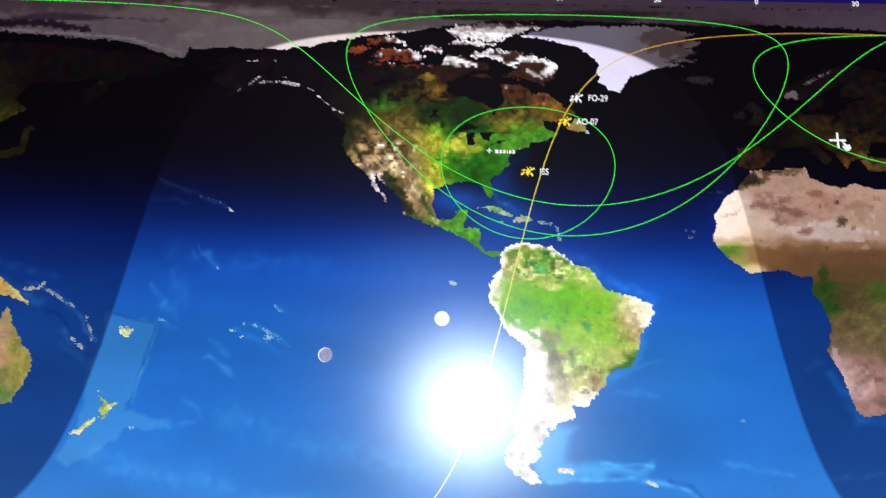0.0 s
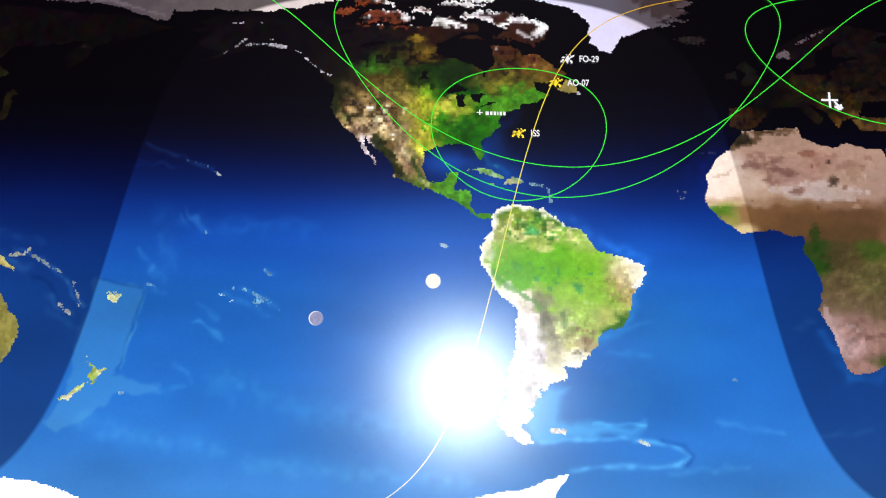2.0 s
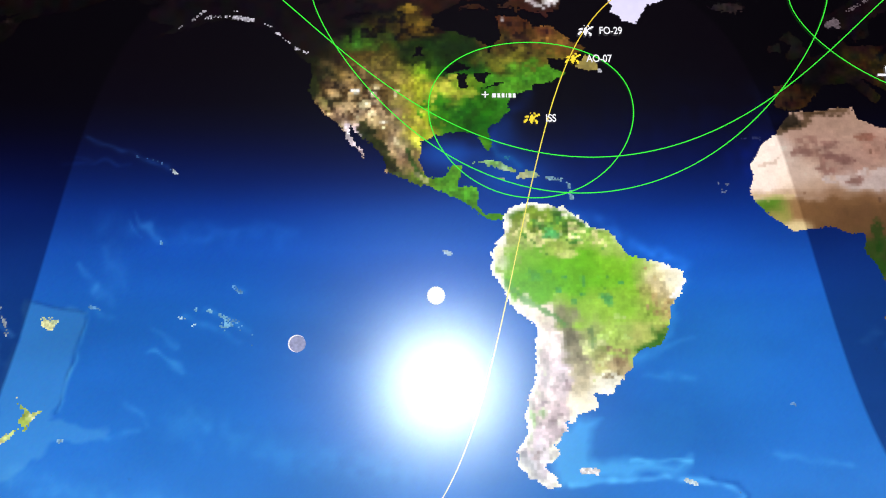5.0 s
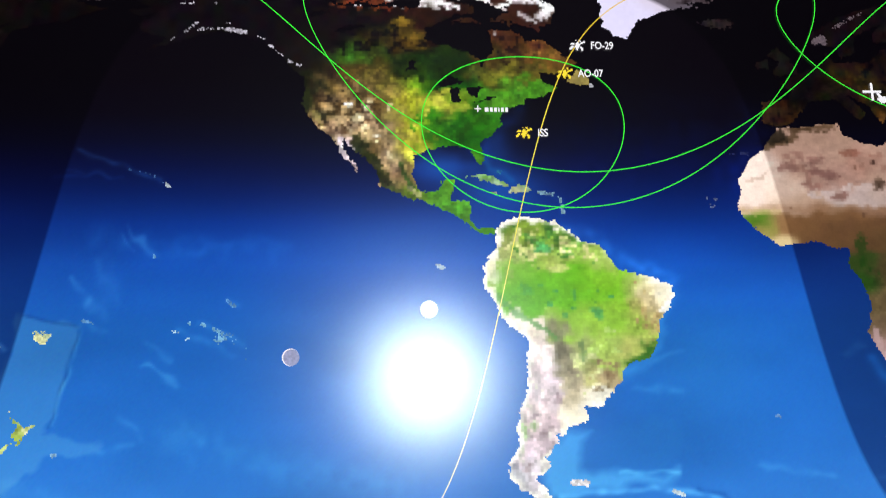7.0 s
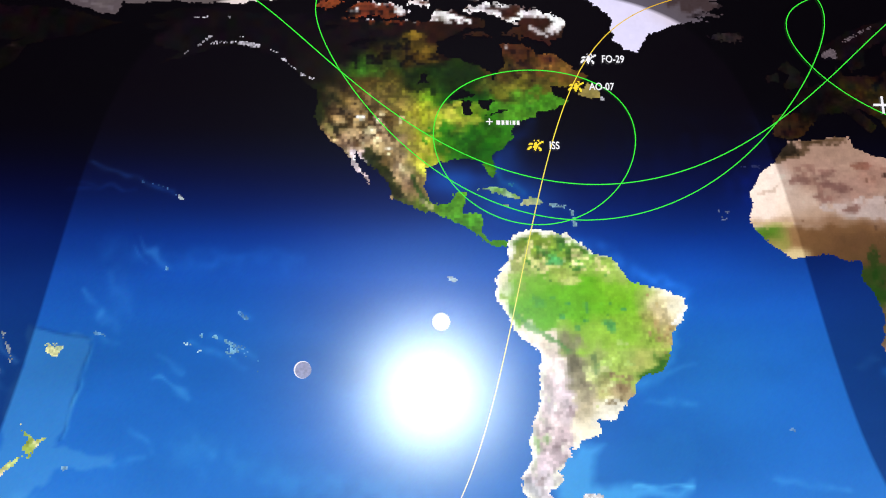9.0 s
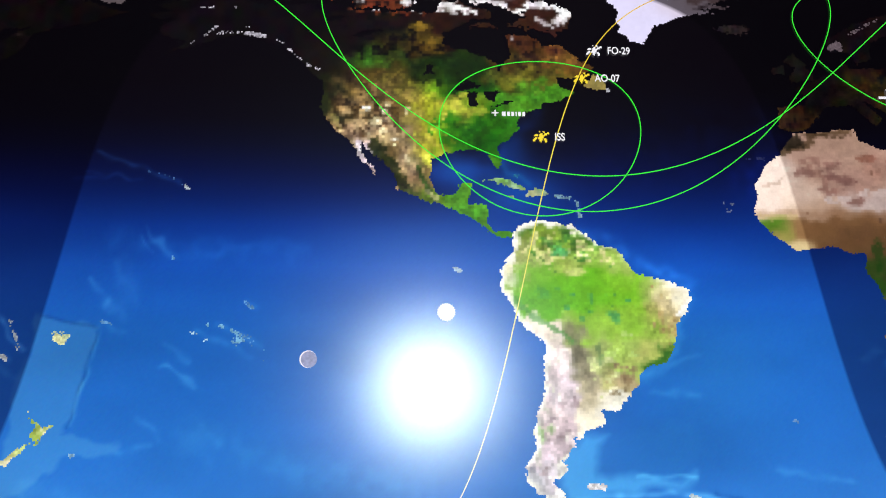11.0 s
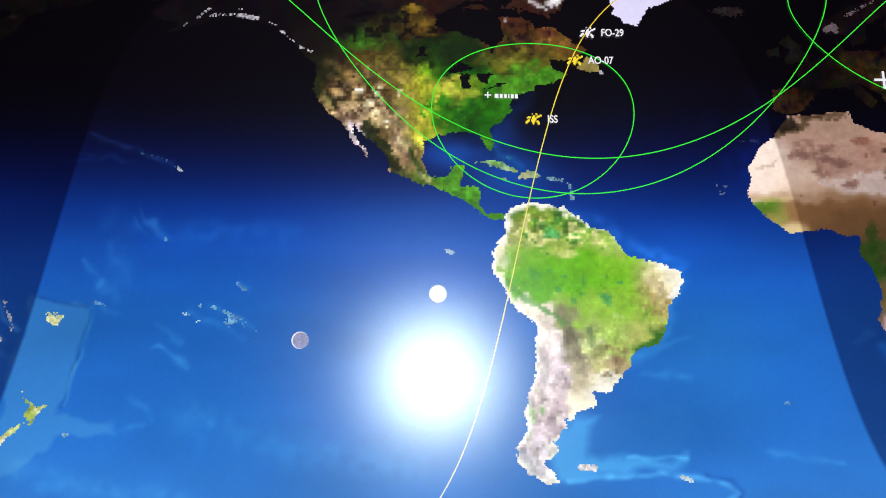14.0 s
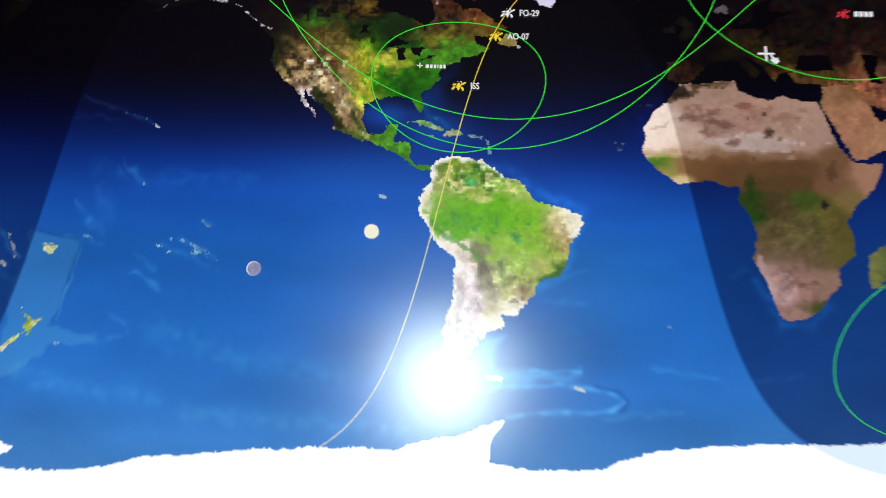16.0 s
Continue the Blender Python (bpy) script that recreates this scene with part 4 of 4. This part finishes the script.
for coast in ("-84.8,22 -80,23.2 -77,21.7 -74.2,20.2 -77.5,19.8 -82,22.2", "-74.4,18.4 -73,19.9 -70,19.8 -68.4,18.6 -71,17.8", "-78.3,18.4 -76.3,18.2 -77,17.8", "-67.2,18.5 -65.7,18.4 -66,17.9 -67,17.9"):
    land("island", ring(coast), [(-80, 22, 6, 2, (96, 148, 58)), (-71, 19, 5, 2, (140, 146, 108))], "Caribbean island on the map", speckle=0.25, rough=0.6, rim=((150, 184, 176), lambda lo, la: np.ones(lo.shape) * 0.4), rim_width=0.5)


def specks(name, line, width, share, colour, label, seed, spread=0.25, lift=0.0005):
    """A loose chain of bright texels along a line: reefs, small islands or snow."""
    lo, la = GRID_LON, GRID_LAT
    d = np.full(lo.shape, 1e9)
    for (xa, ya), (xb, yb) in zip(line, line[1:]):
        t = np.clip(((lo - xa) * (xb - xa) + (la - ya) * (yb - ya)) / ((xb - xa) ** 2 + (yb - ya) ** 2 + 1e-9), 0, 1)
        d = np.minimum(d, np.hypot(lo - xa - t * (xb - xa), la - ya - t * (yb - ya)))
    r = np.random.default_rng(seed)
    on = (d < width) & (r.uniform(0, 1, lo.shape) * 0.35 + 0.65 * (value_noise(lo, la, 1.15, seed) * 0.5 + 0.5) < share * 1.12 * np.clip(1.6 - d / width, 0, 1))
    n = int(on.sum())
    if n:
        col = np.array(colour) * r.uniform(1 - spread, 1.1, (n, 1))
        tagged(texel_mesh(name, lo[on], la[on], col, LAND, lift, label), kind="stuff")


REEF, FOAM = (96, 152, 208), (170, 206, 224)
PACIFIC_ISLANDS = [("-158.5,21.8 -156,20.3", 0.45, 0.26, (70, 104, 160)), ("-155.8,19.8 -155.2,19.4", 0.45, 0.8, (170, 180, 190)), ("-176,28 -170,25.5 -163,23 -158,21.5", 0.5, 0.16, (50, 84, 140)),
           ("-182.5,-17.4 -181,-18.2", 0.9, 0.75, (226, 228, 170)), ("-183,-16.5 -180,-17", 0.9, 0.5, (200, 216, 170)), ("-196,-20 -193,-22.3", 0.6, 0.6, (206, 220, 232)), ("-193,-13.5 -191.5,-17 -190.5,-20", 0.5, 0.5, (186, 206, 224)),
           ("-205,-6 -200,-9 -197,-10.5", 0.55, 0.55, (170, 196, 210)), ("-211.5,-5.8 -208,-5.5 -206.5,-4", 0.6, 0.6, (206, 220, 210)), ("-217,6 -210,4 -202,7", 0.4, 0.12, (90, 120, 170)), ("-193,8 -189,4 -187,1", 0.5, 0.2, (100, 136, 190)),
           ("-172.5,-13.5 -170.5,-14.2", 0.45, 0.7, REEF), ("-152,-16.5 -149,-17.6", 0.7, 0.5, FOAM), ("-148,-14.8 -144,-16.5 -141,-18", 1.6, 0.34, (120, 180, 220)), ("-142,-16 -137,-19 -135,-22", 1.0, 0.22, REEF), ("-151,-23 -147,-24", 0.5, 0.3, REEF),
           ("-140,-8.8 -138.6,-10.3", 0.5, 0.5, REEF), ("-157.5,2 -157,1.6", 0.5, 0.5, REEF)]
ATLANTIC_ISLANDS = [("-91.4,-0.3 -90.3,-0.9", 0.6, 0.75, (176, 204, 226)), ("-61,-51.6 -58,-51.9", 0.75, 0.85, (236, 232, 236)), ("-38,-54 -36,-54.7", 0.5, 0.8, (206, 226, 236)),
           ("-25.2,17 -23,16.5", 0.5, 0.4, (96, 106, 140)), ("-24.5,15 -23.2,14.9", 0.5, 0.4, (96, 106, 140)), ("-18,28.5 -13.8,28.6", 0.5, 0.3, (40, 46, 90)), ("-67,18.3 -63.5,18 -61.5,16.2 -61,13", 0.5, 0.42, (120, 158, 180)), ("-176.6,-44 -176.2,-44", 0.6, 0.8, (130, 176, 214)),
           ("-12.6,-37.2 -12,-37.2", 0.5, 0.6, (110, 156, 214)), ("-26.5,-56.5 -26.5,-59", 0.5, 0.3, REEF), ("-78,26 -77,24 -75,23", 0.5, 0.3, (40, 110, 150)), ("-52.8,47.2 -52.6,46.8", 0.5, 0.9, (190, 190, 200))]
for k, (line, width, share, colour) in enumerate(PACIFIC_ISLANDS + ATLANTIC_ISLANDS):
    specks("island_chain", ring(line), width, share, colour, "small bright islands and reefs on the map", 100 + k)
SNOWS = [("-157,58 -155,59 -153,61 -151,62.6", 0.45, 0.48), ("-151,60.8 -147,61.3 -143.5,61", 0.5, 0.55), ("-143.5,61 -139,60.2", 0.65, 0.66), ("-139,60.2 -136,59 -134,58", 0.45, 0.5), ("-133,57 -130.5,54.5 -128,52.6 -125,51.3", 0.45, 0.44), ("-155,68 -146,68.3", 0.35, 0.4), ("-150,64 -143,62.5", 0.6, 0.14)]
for k, (line, width, share) in enumerate(SNOWS):
    specks("snow_patch", ring(line), width, share, (206, 200, 214), "scattered snow on the Alaskan coast of the map", 300 + k, spread=0.6, lift=0.00055)
for k, line in enumerate(("6.5,60 8.5,61.3 9,60", "12,64 16,66.5 20,68.5")):
    specks("snow_patch", ring(line), 0.9 if k == 0 else 0.5, 0.75 if k == 0 else 0.4, (130, 118, 128), "dim snow on the Scandinavian mountains of the map", 320 + k, lift=0.00055)

# polar ice
land("sea_ice", ring("-264,76.8 -232,76.6 -211,75 -196,74 -189,73 -184,71 -178,68.6 -174.5,68.8 -173.5,71.8 -160,72.6 -150,72.2 -140,72.8 -130,75 -120,77.5 -105,79.5 -95,81.5 -80,83.5 -60,84 -30,84 -15,83 0,84 20,83.5 60,82 96,81 96,90 -264,90"),
     [(-200, 78, 40, 4, (190, 170, 182)), (-150, 77, 24, 4, (226, 210, 210)), (-235, 80, 30, 3, (196, 170, 192)), (-235, 86, 40, 3, (140, 112, 128)), (-170, 84, 40, 3, (204, 182, 186)), (-80, 85, 40, 3, (180, 166, 166)), (-120, 88.5, 90, 2.5, (128, 104, 112)),
      (-40, 88.5, 80, 2.5, (136, 112, 130)), (30, 86, 50, 4, (160, 136, 166)), (-10, 85, 20, 3, (120, 98, 112))],
     "grey arctic sea ice along the top of the map", speckle=0.03, material=ICE, rough=0.6, fine=0.25, stretch=5.0,
     patches=[(-215, 80, 40, 4, 0.6, (110, 88, 112)), (-60, 85, 60, 3, 0.55, (84, 66, 72)), (-160, 82, 40, 6, 0.45, (232, 216, 218)), (-100, 87, 80, 3, 0.45, (104, 82, 90)), (-30, 83, 40, 3, 0.5, (110, 86, 96)), (-190, 86, 50, 3, 0.5, (150, 124, 140))],
     strokes=[("-262,77.6 -232,77.3 -211,76.2 -193,75.2 -184,72.5 -176,70.3", 0.5, 0.9, (244, 226, 236)), ("-250,79.6 -232,79.4 -220,79.7 -206,78", 1.3, 0.9, (58, 40, 62)), ("-178,72 -172,76 -168,82", 2.2, 0.45, (226, 210, 208))])
land("continent", ring("-206,-66.8 -195,-68 -189,-70 -184.5,-71.7 -188,-74 -193,-77 -180,-77.5 -165,-77 -157,-75.5 -151,-73.6 -140,-73 -130,-72.3 -124,-71.6 -112,-71.2 -107,-70.4 -102,-71 -95,-70.6 -85,-71 -80,-69 -74,-67.5"
                       " -70,-67.5 -66,-66 -62,-64.3 -57,-63 -58,-65 -60.5,-68 -61,-74 -50,-76 -41.5,-75.7 -32,-75.5 -26,-73.2 -20,-71.2 -10,-69.8 0,-69 18,-68.2 30,-68.3 40,-67.7 50,-66.5 65,-67 96,-66 96,-90 -264,-90 -264,-66 -222,-66.5"),
     [(-60, -80, 200, 30, (250, 252, 255))], "white Antarctica along the foot of the map", speckle=0.004, material=SOUTH_ICE, rough=0.4)


# ---- tracks, footprints and marks drawn over the map ----
def ribbon(name, points, width, material, label, lift=0.0008, shades=None):
    """A thin drawn line on the screen through points (lon, lat), broken where it leaves the map."""
    bm = bmesh.new()
    pts = [place(lo, la, lift) for lo, la in points]
    last = None
    for i, p in enumerate(pts):
        a, b = pts[max(i - 1, 0)], pts[min(i + 1, len(pts) - 1)]
        if i and abs(points[i][0] - points[i - 1][0]) > 60:
            last = None
        d = (b - a) if (b - a).length < 0.1 else (p - a if (p - a).length < 0.1 else b - p)
        d.normalize()
        side = Vector((d.z, 0, -d.x)) * width * DEG / 2
        pair = (bm.verts.new(p + side), bm.verts.new(p - side))
        if last:
            bm.faces.new((last[0], last[1], pair[1], pair[0]))
        last = pair
    ob = part(name, bm, material, tv, label)
    if shades:
        lats = np.repeat([p[1] for p in points], 2)
        rgba = np.ones((len(lats), 4))
        rgba[:, :3] = lin(np.stack([np.interp(lats, [s[0] for s in shades], [s[1][k] for s in shades]) for k in range(3)], -1))
        ob.data.attributes.new("picture", "FLOAT_COLOR", "POINT").data.foreach_set("color", rgba.ravel())
    return ob


def wrap(lon):
    return (lon - WEST) % 360 + WEST


def footprint(lon, lat, radius):
    """The ring on the globe within which a satellite over (lon, lat) can be heard."""
    out = []
    c, p = radians(radius), radians(lat)
    for k in range(361):
        a = radians(k)
        la = math.asin(math.sin(p) * math.cos(c) + math.cos(p) * math.sin(c) * math.cos(a))
        lo = math.atan2(math.sin(a) * math.sin(c) * math.cos(p), math.cos(c) - math.sin(p) * math.sin(la))
        out.append((wrap(lon + math.degrees(lo)), math.degrees(la)))
    return out


def unbroken(points):
    """The stretches of a line that the map's edge cuts apart."""
    runs = [[points[0]]]
    for a, b in zip(points, points[1:]):
        if abs(b[0] - a[0]) > 60:
            runs.append([])
        runs[-1].append(b)
    return [r for r in runs if len(r) > 2]


def ground_track(node, inclination, drift, first, last):
    """A satellite's path over the turning globe, by its angle along the orbit from the ascending node."""
    out, i = [], radians(inclination)
    for k in range(int((last - first) * 2) + 1):
        u = radians(first + k / 2)
        la = math.asin(math.sin(i) * math.sin(u))
        lo = math.degrees(math.atan2(math.cos(i) * math.sin(u), math.cos(u)))
        out.append((wrap(node + lo - drift * math.degrees(u)), math.degrees(la)))
    return out


LINE = 0.25
# the line's pale southern end is screen glare put into its colour
ribbon("track_line", ground_track(119.6, 98.5, 0.078, 40, 285), 0.26, DRAWN, "thin amber ground track of a satellite, glare painted in paler southward", 0.0007,
       [(-80, (236, 240, 226)), (-30, (236, 238, 196)), (0, (240, 232, 112)), (40, (246, 222, 72)), (68, (232, 194, 60)), (82, (200, 140, 38))])
for lon, lat, r in ((-70.0, 33.8, 20.75), (-58.7, 50.2, 35.9), (-55.7, 57.9, 34.3), (44.0, 59.7, 21.6), (67.3, -43.8, 25.1)):
    for arc in unbroken(footprint(lon, lat, r)):
        ribbon("footprint_ring", arc, LINE, GREEN, "thin bright green footprint ring of a satellite")

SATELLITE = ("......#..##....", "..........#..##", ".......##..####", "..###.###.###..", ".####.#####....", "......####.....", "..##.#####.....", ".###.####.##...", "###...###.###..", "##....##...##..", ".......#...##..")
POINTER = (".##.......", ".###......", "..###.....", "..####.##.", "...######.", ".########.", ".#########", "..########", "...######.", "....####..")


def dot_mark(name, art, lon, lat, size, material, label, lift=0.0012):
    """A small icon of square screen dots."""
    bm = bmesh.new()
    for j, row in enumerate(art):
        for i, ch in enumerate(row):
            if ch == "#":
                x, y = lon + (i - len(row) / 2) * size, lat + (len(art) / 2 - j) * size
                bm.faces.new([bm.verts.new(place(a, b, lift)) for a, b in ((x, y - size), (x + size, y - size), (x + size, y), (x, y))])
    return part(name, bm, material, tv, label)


def words(text, lon, lat, size, material, label, lift=0.0012, squeeze=1.0):
    cu = bpy.data.curves.new("label_text", "FONT")
    cu.body, cu.size = text, size * DEG
    cu.offset = 0.00011
    ob = bpy.data.objects.new("label_text", cu)
    scene.collection.objects.link(ob)
    me = bpy.data.meshes.new_from_object(ob.evaluated_get(bpy.context.evaluated_depsgraph_get()))
    bpy.data.objects.remove(ob)
    me.transform(Matrix.Translation(place(lon, lat, lift)) @ Matrix.Rotation(radians(90), 4, "X") @ Matrix.Diagonal((squeeze, 1, 1, 1)))
    me.materials.clear()
    me.materials.append(material)
    out = new("label_text", me)
    out.parent = tv
    return tagged(out, label)


def flat_disc(name, lon, lat, radius, material, label, teeth=0, lift=0.001, sx=1.0):
    bm = bmesh.new()
    n = teeth * 2 if teeth else 48
    vs = []
    for k in range(n):
        a = 2 * math.pi * k / n
        r = radius * (0.87 if teeth and k % 2 else 1.0)
        vs.append(bm.verts.new(place(lon, lat, lift) + Vector((sx * r * DEG * math.cos(a), 0, r * DEG * math.sin(a)))))
    bm.faces.new(vs[::-1])
    return part(name, bm, material, tv, label)


for text, lon, lat, material in (("FO-29", -55.7, 57.9, WHITE), ("AO-07", -59.2, 50.1, YELLOW), ("ISS", -70.0, 33.8, YELLOW)):
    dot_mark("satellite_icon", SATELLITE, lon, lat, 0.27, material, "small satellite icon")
    words(text, lon + 3.4, lat - 0.9, 2.75, WHITE, "white satellite name " + text, squeeze=0.82)
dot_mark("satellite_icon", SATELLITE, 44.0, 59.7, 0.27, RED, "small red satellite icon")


def bars(lon, lat, widths, height, label):
    bm = bmesh.new()
    for w in widths:
        bm.faces.new([bm.verts.new(place(a, b, 0.0012)) for a, b in ((lon, lat), (lon + w, lat), (lon + w, lat + height), (lon, lat + height))])
        lon += w + 0.35
    part("label_bars", bm, WHITE, tv, label)


bars(47.3, 58.9, (1.2, 1.1, 1.2, 1.0), 1.7, "unreadable white satellite name as plain bars")
bars(-79.6, 39.3, (0.95, 0.7, 0.7, 0.3, 0.7, 0.7), 1.15, "white station name as plain bars")


def plus(name, lon, lat, arm, thick, label):
    bm = bmesh.new()
    for w, h, l in ((arm, thick, 0.0012), (thick, arm, 0.00125)):
        bm.faces.new([bm.verts.new(place(lon + a * w / 2, lat + b * h / 2, l)) for a, b in ((-1, -1), (1, -1), (1, 1), (-1, 1))])
    part(name, bm, WHITE, tv, label)


plus("station_cross", -81.3, 40.1, 1.7, 0.33, "small white station cross")
plus("cursor_cross", 20.0, 46.0, 4.9, 0.66, "white cross cursor")
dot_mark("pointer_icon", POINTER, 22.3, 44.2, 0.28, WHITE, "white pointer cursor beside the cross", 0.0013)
flat_disc("sun_icon", -93.6, -11.1, 2.2, PALE_SUN, "pale sun disc with a toothed edge", 22)
flat_disc("moon_rim", -125.35, -22.33, 1.98, WHITE, "white lit crescent of the moon icon")
flat_disc("moon_icon", -125.15, -22.4, 1.85, MOON_GREY, "grey mottled moon disc", lift=0.00115)
for lon in range(-240, 91, 30):
    value = abs((lon + 180) % 360 - 180)
    words(str(value), lon - (1.0 if value < 10 else 1.7), 91.2, 2.2, WHITE, "white longitude figure " + str(value))
